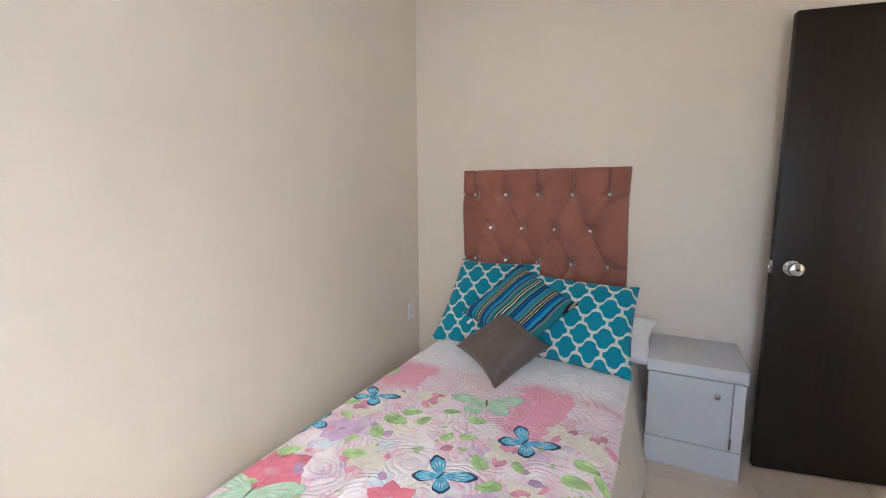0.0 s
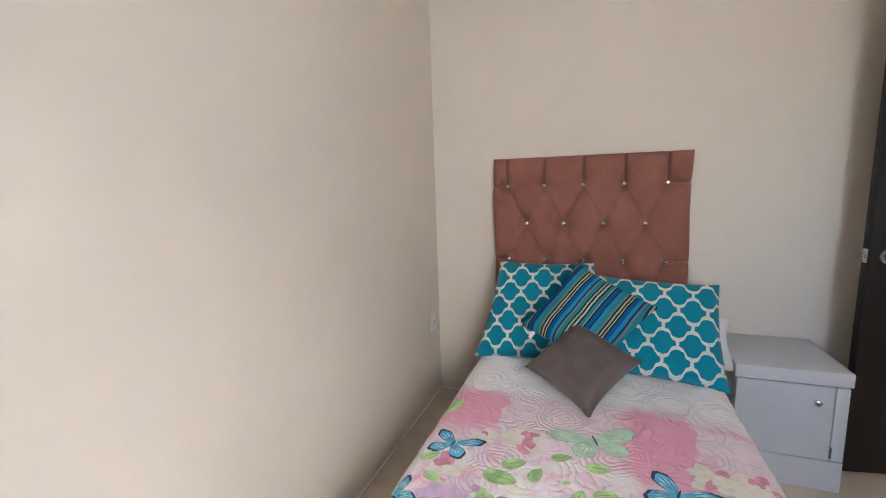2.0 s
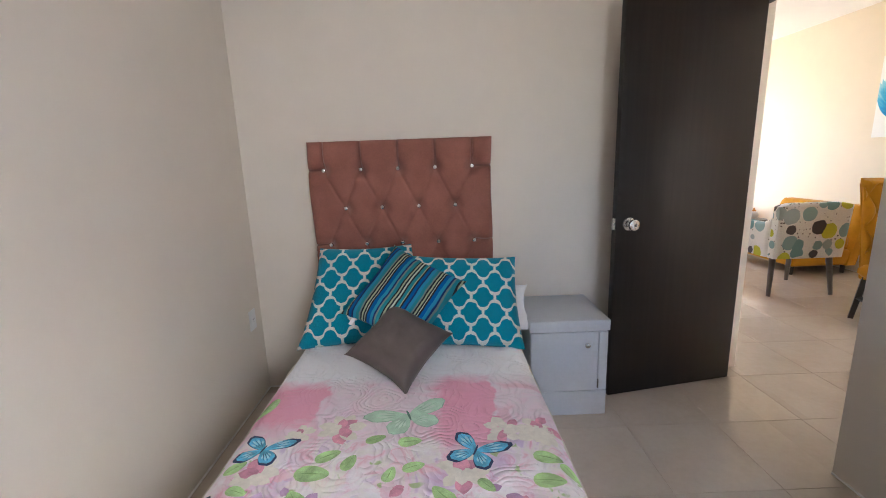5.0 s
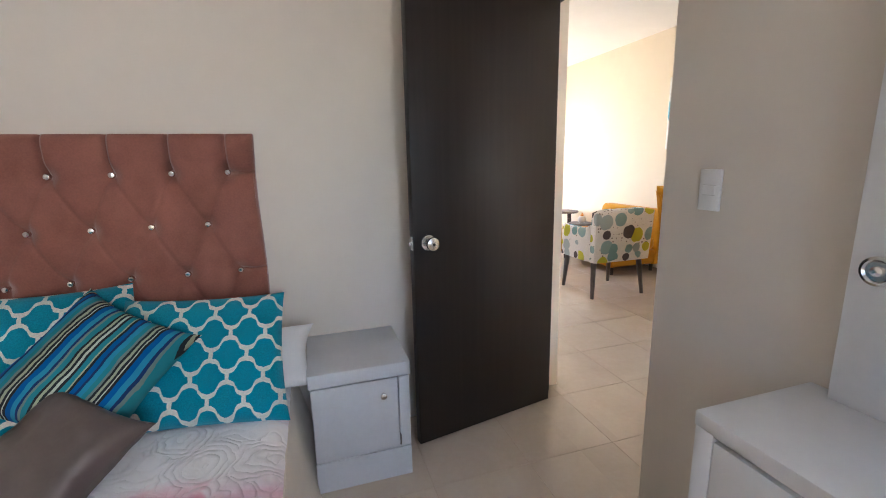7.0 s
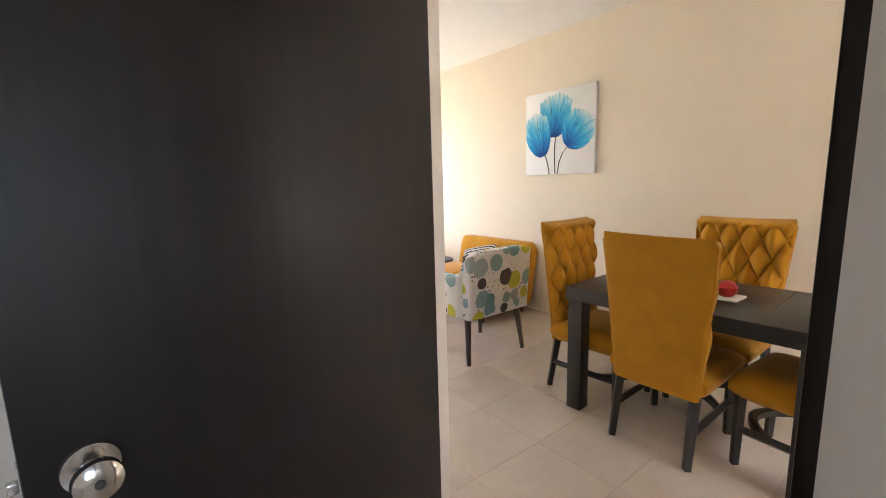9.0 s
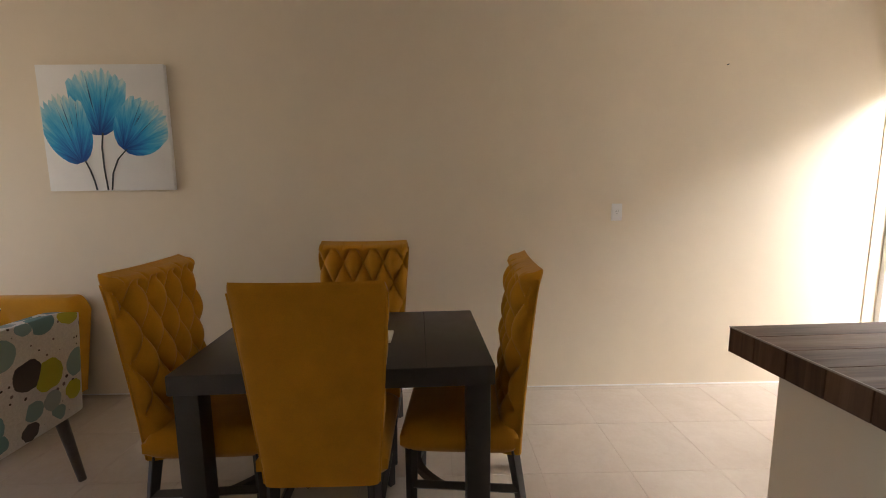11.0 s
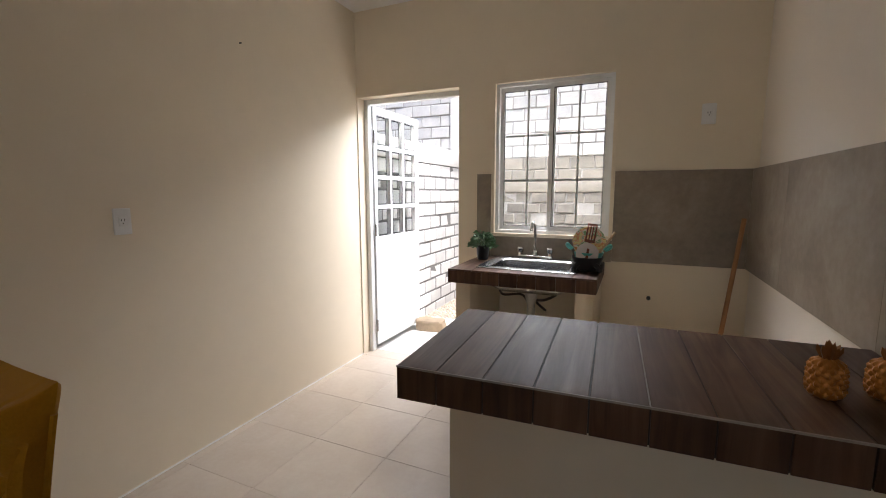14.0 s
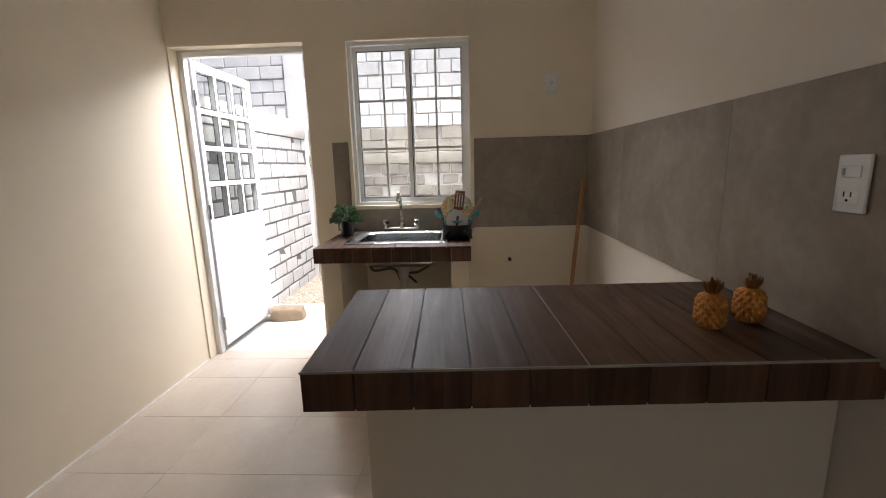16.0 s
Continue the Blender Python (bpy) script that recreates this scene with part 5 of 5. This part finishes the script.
for i in range(n):
    a, b = sx0 + (sx1 - sx0) * i / n, sx0 + (sx1 - sx0) * (i + 1) / n
    part("edge_tile", box(-(b - a) / 2 + 0.0013, -0.0045, -ST / 2 + 0.0055, (b - a) / 2 - 0.0013, 0.0045, ST / 2 - 0.0055, 0.0012, 1), WOOD_Z, sc, "", pose((a + b) / 2, sy1 - 0.005, SZ - ST / 2 - 0.004))
for xx in (sx0 + 0.005, sx1 - 0.005):
    for j in range(4):
        a, b = YS + 0.006 + j * 0.153, YS + 0.006 + (j + 1) * 0.153
        part("edge_tile", box(-0.0045, -(b - a) / 2 + 0.0012, -ST / 2 + 0.0055, 0.0045, (b - a) / 2 - 0.0012, ST / 2 - 0.0055, 0.0012, 1), WOOD_X, sc, "", pose(xx, (a + b) / 2, SZ - ST / 2 - 0.004))

sink = thing("kitchen_sink", "stainless steel drop-in sink with one basin", "sink", pose((SX0 + SX1) / 2, (SY0 + SY1) / 2, SZ))
sw, sd = (SX1 - SX0) / 2, (SY1 - SY0) / 2


def rounded(w, d, r, n=6):
    pts = []
    for qx, qy, a0 in ((1, 1, 0), (-1, 1, 90), (-1, -1, 180), (1, -1, 270)):
        for i in range(n + 1):
            a = radians(a0 + 90 * i / n)
            pts.append((qx * (w - r) + r * math.cos(a), qy * (d - r) + r * math.sin(a)))
    return pts


def shells(levels):
    """Rings of rounded rectangles, outer to inner."""
    bm = bmesh.new()
    rings = [[bm.verts.new((x, y + oy, z)) for x, y in rounded(w, d, r)] for w, d, r, z, oy in levels]
    for a, b in zip(rings, rings[1:]):
        for i in range(len(a)):
            bm.faces.new((a[i], a[(i + 1) % len(a)], b[(i + 1) % len(a)], b[i]))
    bm.faces.new(rings[-1])
    return bm


part("basin", shells([(sw + 0.016, sd + 0.016, 0.02, 0.001, 0), (sw + 0.016, sd + 0.016, 0.02, 0.005, 0), (sw + 0.008, sd + 0.008, 0.02, 0.008, 0), (sw - 0.035, sd - 0.045, 0.05, 0.006, -0.0), (sw - 0.045, sd - 0.055, 0.055, -0.004, 0), (sw - 0.055, sd - 0.065, 0.06, -0.13, 0), (sw - 0.09, sd - 0.10, 0.06, -0.155, 0)]), STEEL, sink)
part("drain", lathe([(0.04, -0.1545), (0.04, -0.152), (0.03, -0.1535), (0.01, -0.1535)], 20), CHROME, sink)
part("trap", bm_cyl(bm_cyl(bm_cyl(bmesh.new(), (0, 0, -0.155), (0, 0, -0.24), 0.045, 0.03), (0, 0, -0.24), (0, 0, -0.36), 0.026), (0, 0, -0.355), (0, 0, -0.385), 0.034), PIPE, sink, "grey plastic drain trap")
part("drain_pipe", cyl((0, 0, -0.385), (0, 0, -SZ + 0.01), 0.026), PIPE, sink, "grey plastic drain pipe")
part("supply_hose", tube([(-0.10, -0.15, -0.09), (-0.17, 0.02, -0.15), (-0.10, 0.05, -0.20), (-0.02, -0.05, -0.24), (-0.05, -0.22, -0.34)], 0.008), HOSE, sink, "dark supply hose")
part("supply_hose", tube([(0.10, -0.15, -0.09), (0.185, 0.02, -0.12), (0.17, 0.05, -0.19), (0.06, -0.02, -0.20), (0.05, -0.22, -0.34)], 0.008), HOSE, sink, "dark supply hose")

tap = thing("kitchen_faucet", "chrome two-handle kitchen faucet with high spout", "faucet", pose((SX0 + SX1) / 2 + 0.03, -0.662, SZ + 0.006))
part("bridge", box(-0.115, -0.018, 0.0, 0.115, 0.018, 0.022, 0.007, 3), CHROME, tap)
part("spout", tube([(0, 0, 0.02), (0, 0, 0.09), (0, 0.01, 0.17), (0, 0.045, 0.235), (0, 0.095, 0.245), (0, 0.13, 0.20)], 0.0105, 12), CHROME, tap)
part("collar", lathe([(0.018, 0.02), (0.018, 0.045), (0.012, 0.055)], 16), CHROME, tap)
for hx in (-0.098, 0.098):
    part("handle", lathe([(0.014, 0.02), (0.013, 0.035), (0.020, 0.042), (0.023, 0.065), (0.016, 0.074)], 10), CHROME, tap, "", pose(hx, 0, 0), smooth=False)

# potted plant
plant = thing("potted_plant", "small leafy green plant in a black pot", "plant", pose(3.715, -0.53, SZ))
part("pot", lathe([(0.033, 0), (0.036, 0.004), (0.044, 0.085), (0.047, 0.088), (0.047, 0.094), (0.041, 0.094), (0.040, 0.082)], 24), POT, plant)
rp = random.Random(11)


def spray(count):
    bm = bmesh.new()
    for _ in range(count):
        a, e = rp.uniform(0, 6.283), rp.uniform(0.05, 1.0)
        rad = 0.105 * rp.uniform(0.35, 1.0) ** 0.7
        c = Vector((math.cos(a) * rad * (1 - 0.45 * e), math.sin(a) * rad * (1 - 0.45 * e), 0.085 + 0.10 * e * rp.uniform(0.7, 1.1) - 0.35 * max(0, rad - 0.08)))
        d = (Vector((math.cos(a), math.sin(a), rp.uniform(-0.4, 0.9)))).normalized()
        q = d.cross(Vector((rp.uniform(-1, 1), rp.uniform(-1, 1), rp.uniform(-0.4, 1)))).normalized()
        nrm = d.cross(q) * 0.004
        l, w = rp.uniform(0.014, 0.026), rp.uniform(0.006, 0.011)
        v = [bm.verts.new(p) for p in (c - d * l, c + q * w + nrm, c + d * l, c - q * w + nrm, c - nrm)]
        for f in ((0, 1, 4), (1, 2, 4), (2, 3, 4), (3, 0, 4)):
            bm.faces.new([v[i] for i in f])
    return bm


tagged(part("foliage", spray(260), LEAF, plant, "many small green leaves"), kind="stuff")
for i in range(7):
    a = i * 0.9
    part("stem", tube([(0, 0, 0.08), (0.03 * math.cos(a), 0.03 * math.sin(a), 0.12), (0.07 * math.cos(a), 0.07 * math.sin(a), 0.15)], 0.0018, 5), LEAF, plant)

# dish rack with crockery
rack = thing("dish_rack", "black dish rack with plates and cooking spoons", "dish rack", pose(3.030, -0.40, SZ) @ Matrix.Diagonal((0.84, 0.84, 0.84, 1)))
part("tray", lathe([(0.085, 0), (0.10, 0.01), (0.105, 0.05), (0.098, 0.05), (0.09, 0.012)], 28), POT, rack)
part("front_arch", tube([(-0.085, 0.10, 0.005), (-0.06, 0.115, 0.05), (0, 0.12, 0.068), (0.06, 0.115, 0.05), (0.085, 0.10, 0.005)], 0.018, 8), POT, rack)
part("bowl", lathe([(0.05, 0.04), (0.07, 0.05), (0.088, 0.08), (0.100, 0.125), (0.095, 0.125), (0.065, 0.055)], 28), TEAL_P, rack, "teal plastic colander")
part("colander_handle", tube([(-0.105, 0, 0.135), (-0.140, 0.0, 0.155), (-0.138, 0.03, 0.178), (-0.100, 0.03, 0.145)], 0.010), TEAL_P, rack)
part("colander_handle", tube([(0.105, 0, 0.135), (0.140, 0.0, 0.155), (0.138, 0.03, 0.178), (0.100, 0.03, 0.145)], 0.010), TEAL_P, rack)
disc = [(0.02, 0.0), (0.07, 0.003), (0.108, 0.014), (0.110, 0.017), (0.07, 0.008), (0.02, 0.005)]
part("plate", lathe(disc, 32), PLATE, rack, "plate with green and orange flowers", pose(0.0, -0.02, 0.185, -80, 0, 0))
part("plate", lathe([(r * 0.66, z) for r, z in disc], 32), CERAMIC, rack, "pale pink ceramic plate", pose(0.0, 0.085, 0.120, -78, 0, 0))
part("bowl_front", lathe([(0.02, 0.01), (0.075, 0.015), (0.104, 0.095), (0.101, 0.095), (0.070, 0.022)], 24), POT, rack, "black bowl", pose(0, 0.055, 0.005))
sp = part("spatula", boxes((-0.008, -0.004, 0, 0.008, 0.004, 0.19)), RED_WOOD, rack, "red-brown slotted spatula", pose(0.01, 0.112, 0.030, 14, -7, 0))
part("spatula_blade", boxes((-0.032, -0.004, 0.19, -0.022, 0.004, 0.285), (-0.012, -0.004, 0.19, -0.004, 0.004, 0.285), (0.004, -0.004, 0.19, 0.012, 0.004, 0.285), (0.022, -0.004, 0.19, 0.032, 0.004, 0.285), (-0.032, -0.004, 0.172, 0.032, 0.004, 0.19), (-0.032, -0.004, 0.285, 0.032, 0.004, 0.300)), RED_WOOD, sp)
part("wooden_spoon", cyl((-0.03, 0.04, 0.06), (-0.165, 0.02, 0.265), 0.006, 0.009, 10), PALE_WOOD, rack, "pale wooden spoon handle")
part("serving_spoon", cyl((0.04, 0.05, 0.07), (0.02, 0.055, 0.17), 0.008, 0.008, 10), RED_WOOD, rack, "red-brown spoon")
part("ladle", cyl((0.08, 0.03, 0.08), (0.125, 0.02, 0.205), 0.007, 0.014, 10), LEG_WOOD, rack, "grey ladle handle")

# wall tiles of the kitchen
tiling = thing("wall_tiling", "large grey concrete-look wall tiles", "wall tiles", kind="structure")


def slab_tile(x0, y0, z0, x1, y1, z1):
    c = ((x0 + x1) / 2, (y0 + y1) / 2, (z0 + z1) / 2)
    part("tile", box(x0 - c[0], y0 - c[1], z0 - c[2], x1 - c[0], y1 - c[1], z1 - c[2], 0.0008, 1), STONE_T, tiling, "", pose(*c))


TZ0, TZ1 = 0.925, 1.492
yy = [YS + 0.002, -0.13, 0.716, 1.283]
for a, b in zip(yy, yy[1:]):
    slab_tile(XL + 0.001, a + 0.0004, TZ0, 2.205, b - 0.0004, TZ1)
part("edge_filler", box(XL + 0.001, 1.2835, 0.9403, 2.2045, 1.290, TZ1, 0.001), WALL, tiling, "cream painted tile edge")
for x0, x1, z0, z1 in ((2.207, WX0 - 0.012, TZ0, TZ1), (WX1 + 0.012, 3.830, SZ + 0.001, TZ1), (WX0 - 0.0108, WX1 + 0.0108, SZ + 0.001, WZ0 - 0.012)):
    slab_tile(x0, YS, z0, x1, YS + 0.012, z1)

solid("pipe_stub", lathe([(0.012, 0), (0.012, 0.02), (0.006, 0.02), (0.006, 0.004)], 14), SHADOW_GAP, "capped dark gas pipe stub in the wall", "pipe", pose(2.692, YS, 0.706, -90, 0, 0))
broom = thing("broom", "broom with a varnished wooden handle leaning in the corner", "broom")
part("handle", cyl((2.232, -0.715, 1.212), (2.40, -0.42, 0.10), 0.0125, 0.0125, 12), BROOM_WOOD, broom)
part("head", box(-0.13, -0.025, 0.06, 0.13, 0.025, 0.11, 0.012), POT, broom, "", pose(2.40, -0.42, 0, 0, 0, 20))
part("bristles", box(-0.135, -0.03, 0.0, 0.135, 0.03, 0.062, 0.006), TEAL_P, broom, "", pose(2.40, -0.42, 0, 0, 0, 20))

# ---- kitchen window and door ----
sliding_window("window_kitchen", "white aluminium sliding window with glazing bars", WX0 + 0.012, WX1 - 0.012, WZ0 + 0.012, WZ1 - 0.012, YS - 0.055, True)
structure("window_reveal", boxes((WX0 - 0.011, YS - 0.10, WZ0 - 0.011, WX1 + 0.011, YS + 0.014, WZ0 + 0.011), (WX0 - 0.011, YS - 0.10, WZ1 - 0.011, WX1 + 0.011, YS + 0.010, WZ1 + 0.011), (WX0 - 0.011, YS - 0.10, WZ0 + 0.011, WX0 + 0.011, YS + 0.010, WZ1 - 0.011), (WX1 - 0.011, YS - 0.10, WZ0 + 0.011, WX1 + 0.011, YS + 0.010, WZ1 - 0.011)), WALL, "cream painted window reveal")
kframe = thing("kitchen_door_frame", "white metal frame of the rear door", "door frame", kind="structure")
part("jamb", box(DX1 - 0.038, YS - 0.135, 0, DX1 - 0.001, YS - 0.085, DZ - 0.001, 0.003), ALU, kframe)
part("jamb", box(DX0 + 0.001, YS - 0.135, 0, DX0 + 0.030, YS - 0.085, DZ - 0.001, 0.003), ALU, kframe)
part("head", box(DX0 + 0.030, YS - 0.135, DZ - 0.040, DX1 - 0.038, YS - 0.085, DZ - 0.001, 0.003), ALU, kframe)
kd = thing("kitchen_door", "white metal rear door with twelve small panes, standing open outwards", "door", pose(4.806, YS - 0.14, 0, 0, 0, -91))
LW, LH = 0.765, 2.065
cols = [0.040, 0.260, 0.478, 0.695]
rows_z = [0.995, 1.245, 1.495, 1.745, 2.005]
bmd = boxes((0, -0.02, 0.045, LW, 0.02, 0.995), (0, -0.02, 0.995, 0.040, 0.02, LH), (0.695, -0.02, 0.995, LW, 0.02, LH), (0.040, -0.02, 2.005, 0.695, 0.02, LH))
for z in rows_z[1:-1]:
    bm_box(bmd, 0.040, -0.018, z - 0.018, 0.695, 0.018, z + 0.018)
for x in cols[1:-1]:
    bm_box(bmd, x - 0.017, -0.0175, 0.995, x + 0.017, 0.0175, 2.005)
part("leaf", bmd, ALU, kd, smooth=False)
for x0, x1 in zip(cols, cols[1:]):
    for z0, z1 in zip(rows_z, rows_z[1:]):
        g = part("pane", box(x0 + 0.005, -0.003, z0 + 0.005, x1 - 0.005, 0.003, z1 - 0.005), GLASS, kd, "clear glass pane")
        a, b, c, d = x0 + (0.017 if x0 > 0.1 else 0), x1 - (0.017 if x1 < 0.6 else 0), z0 + (0.018 if z0 > 1.1 else 0), z1 - (0.018 if z1 < 1.9 else 0)
        part("gasket", boxes((a, 0.0175, c, a + 0.007, 0.0195, d), (b - 0.007, 0.0175, c, b, 0.0195, d), (a + 0.007, 0.0175, c, b - 0.007, 0.0195, c + 0.007), (a + 0.007, 0.0175, d - 0.007, b - 0.007, 0.0195, d),
                             (a, -0.0195, c, a + 0.007, -0.0175, d), (b - 0.007, -0.0195, c, b, -0.0175, d), (a + 0.007, -0.0195, c, b - 0.007, -0.0175, c + 0.007), (a + 0.007, -0.0195, d - 0.007, b - 0.007, -0.0175, d)), GASKET, kd, smooth=False)
for hz in (0.22, 1.05, 1.82):
    part("hinge", cyl((-0.012, -0.026, hz - 0.05), (-0.012, -0.026, hz + 0.05), 0.009), STEEL, kd)
part("knob", lathe([(0.026, 0), (0.012, 0.01), (0.012, 0.03), (0.026, 0.04), (0.024, 0.056), (0.008, 0.06)], 20), CHROME, kd, "chrome knob", pose(LW - 0.06, 0.02, 0.95, -90, 0, 0))

# ---- outside ----
structure("ground", boxes((-60, -60, -0.30, 60, 60, -0.06)), DIRT, "dry dirt ground")
structure("patio", boxes((1.5, -2.02, -0.0595, 4.95, YS - 0.151, -0.012)), PATIO_CONCRETE, "concrete patio slab coloured paler for sun glare")
structure("gravel_bed", boxes((1.5, -3.3, -0.0595, 4.95, -2.021, -0.025)), DIRT, "bare earth strip")
structure("roof_slab", boxes((XW - 0.45, YS - 0.15, H + 0.151, XE + 0.15, YN + 0.5, H + 0.24)), OUTER, "flat concrete roof slab")


def pebbles(n):
    r = random.Random(3)
    verts, faces = [], []
    for _ in range(n):
        x, y, s = r.uniform(3.6, 4.9), r.uniform(-3.2, -2.0), r.uniform(0.006, 0.024)
        x = min(x, 4.88)
        a = r.uniform(0, 6.28)
        b = len(verts)
        for k in range(5):
            t = a + k * 1.2566
            verts.append((x + s * math.cos(t), y + s * 0.8 * math.sin(t), -0.026))
            verts.append((x + s * 0.6 * math.cos(t), y + s * 0.5 * math.sin(t), -0.026 + s * r.uniform(0.6, 0.9)))
        for k in range(5):
            i, j = b + 2 * k, b + 2 * ((k + 1) % 5)
            faces.append((i, j, j + 1, i + 1))
        faces.append(tuple(b + 2 * k + 1 for k in range(5)))
    me = bpy.data.meshes.new("gravel")
    me.from_pydata(verts, [], faces)
    me.materials.append(PEBBLE)
    return tagged(new("gravel", me), "loose tan gravel beside the block wall", "gravel", "", "stuff")


pebbles(2500)


def lump(sx, sy, sz, seed):
    bm = bmesh.new()
    bmesh.ops.create_cube(bm, size=1.0)
    bmesh.ops.subdivide_edges(bm, edges=bm.edges[:], cuts=7, use_grid_fill=True)
    for v in bm.verts:
        c = v.co.copy()
        r = 1 - 0.10 * (abs(c.x * 2) ** 4 * abs(c.y * 2) ** 4) - 0.06 * (abs(c.z * 2) ** 4 * (abs(c.x * 2) ** 4 + abs(c.y * 2) ** 4))
        k = 1 + 0.14 * noise.noise(c * 2.5 + Vector((seed, 0, 0)))
        v.co = Vector((c.x * sx * r * k, c.y * sy * r * k, (c.z * r * (k if c.z > 0 else 1)) * sz + sz / 2))
    return bm


solid("door_stone", lump(0.30, 0.16, 0.115, 2.0), ROCK, "rough tan stone block holding the rear door", "stone", pose(4.62, -1.60, -0.017, 0, 0, 8))


def block_wall(name, label, origin, turn, length, z0, z1, bh, bl, depth, joint, material, dirty=None, rough=0.004, seed=1, bed=None):
    """Courses of blocks on a mortar core; the wall runs along its local x and faces its local +y."""
    w = thing(name, label, "wall", pose(*origin, 0, 0, turn), kind="structure")
    part("mortar", box(0, -depth, z0, length, -0.006 if bed is None else -0.014, z1), bed or MORTAR, w)
    r = random.Random(seed)

    def one(lx, s):
        bm = box(-lx / 2 + joint / 2, -0.030, -bh / 2 + joint / 2, lx / 2 - joint / 2, 0, bh / 2 - joint / 2)
        for v in bm.verts:
            v.co += Vector((noise.noise(v.co * 9 + Vector((s, 0, 0))), 0.6 * noise.noise(v.co * 9 + Vector((0, s, 0))), noise.noise(v.co * 9 + Vector((0, 0, s))))) * rough
        bmesh.ops.bevel(bm, geom=bm.edges[:], offset=0.006, segments=1, affect="EDGES")
        return bm

    full = [mesh_of("block", one(bl, s * 3.7), material, False) for s in range(5)]
    half = [mesh_of("block", one(bl / 2, s * 5.1), material, False) for s in range(2)]
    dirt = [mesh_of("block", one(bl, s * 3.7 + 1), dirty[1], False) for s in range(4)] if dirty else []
    for c in range(int((z1 - z0) / bh + 0.01)):
        z = z0 + bh * (c + 0.5)
        x = 0.0
        if c % 2:
            part("block", half[c % 2], None, w, "", pose(bl / 4, r.uniform(-rough, rough), z))
            x = bl / 2
        while x + bl <= length + 0.01:
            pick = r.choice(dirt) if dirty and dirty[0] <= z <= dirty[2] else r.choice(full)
            part("block", pick, None, w, "", pose(x + bl / 2, r.uniform(-rough, rough) * 1.5, z, 0, 0, r.uniform(-0.5, 0.5)))
            x += bl
    return w


# boundary wall along the plot, facing -x; local +y must point to -x
bw = block_wall("boundary_wall", "pale grey concrete block boundary wall with a white cap", (4.90, -3.20, 0), 90, 2.32, -0.06, 1.69, 0.1458, 0.29, 0.14, 0.017, BLOCK, seed=4)
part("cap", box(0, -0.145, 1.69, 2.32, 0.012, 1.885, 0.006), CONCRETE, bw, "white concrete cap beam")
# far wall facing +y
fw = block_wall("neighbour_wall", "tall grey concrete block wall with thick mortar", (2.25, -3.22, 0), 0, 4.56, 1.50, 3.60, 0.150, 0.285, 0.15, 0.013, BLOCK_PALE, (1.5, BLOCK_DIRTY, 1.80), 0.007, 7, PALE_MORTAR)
fl = block_wall("old_block_wall", "weathered low wall of small rough blocks", (1.88, -3.19, 0), 0, 3.0, -0.06, 1.37, 0.130, 0.21, 0.18, 0.016, BLOCK_OLD, None, 0.012, 9, PALE_MORTAR)
part("cap", box(0, -0.03, 1.37, 3.0, 0.014, 1.50, 0.012), BLOCK_DIRTY, fl, "crumbled grey mortar ledge")
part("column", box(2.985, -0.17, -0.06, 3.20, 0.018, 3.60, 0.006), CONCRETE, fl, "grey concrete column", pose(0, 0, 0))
structure("far_side_wall", boxes((1.35, -3.4, -0.06, 1.5, YS - 0.151, 2.2)), OUTER, "plain rendered side wall of the yard")

structure("baseboard", boxes((XE - 0.005, YS, -0.002, XE, YN, 0.007), (XL, 2.76, -0.002, XL + 0.005, YN, 0.007), (XL, YS, -0.002, XL + 0.005, 1.828, 0.007), (XW, YS, -0.002, XW + 0.005, YH, 0.007), (XW + 0.005, YH - 0.005, -0.002, XB, YH, 0.007), (XB - 0.005, YS, -0.002, XB, 1.828, 0.007)), CEIL, "thin pale grout line along the walls")

# ---- floor tiles, last ----
P0, PX, PY = 0.4435, 3.91, -0.02
tile_mesh = {}


def tile(x0, x1, y0, y1, seam0=0.0011, seam1=0.0011):
    """One floor tile; a seam of 0 lets a cut tile run on under the doorway with no joint."""
    w, d = round(x1 - x0, 4), round(y1 - y0, 4)
    if w < 0.02 or d < 0.02:
        return
    key = (w, d, seam0, seam1)
    if key not in tile_mesh:
        tile_mesh[key] = mesh_of("tile", box(-w / 2 + seam0, -d / 2 + 0.0011, -0.0045, w / 2 - seam1, d / 2 - 0.0011, 0, 0.0009 if seam0 and seam1 else 0.0, 1), TILE, False)
    part("tile", tile_mesh[key], None, FLOOR, "", pose((x0 + x1) / 2, (y0 + y1) / 2, 0))


for i in range(-11, 3):
    for j in range(-2, 17):
        gx, gy = PX + i * P0, PY + j * P0
        for ax0, ay0, ax1, ay1 in ((XW, YS, XB, YH), (XL, YS, XE, YN), (XB, 1.83, XL, 2.758)):
            x0, x1, y0, y1 = max(gx, ax0), min(gx + P0, ax1), max(gy, ay0), min(gy + P0, ay1)
            by_door = y1 > 1.83 and y0 < 2.758
            tile(x0, x1, y0, y1, 0.0 if by_door and x0 in (XB, XL) else 0.0011, 0.0 if by_door and x1 in (XB, XL) else 0.0011)
for ax0, ay0, ax1, ay1 in ((DX0, YS - 0.15, DX1, YS),):
    tile(ax0, ax1, ay0, ay1)
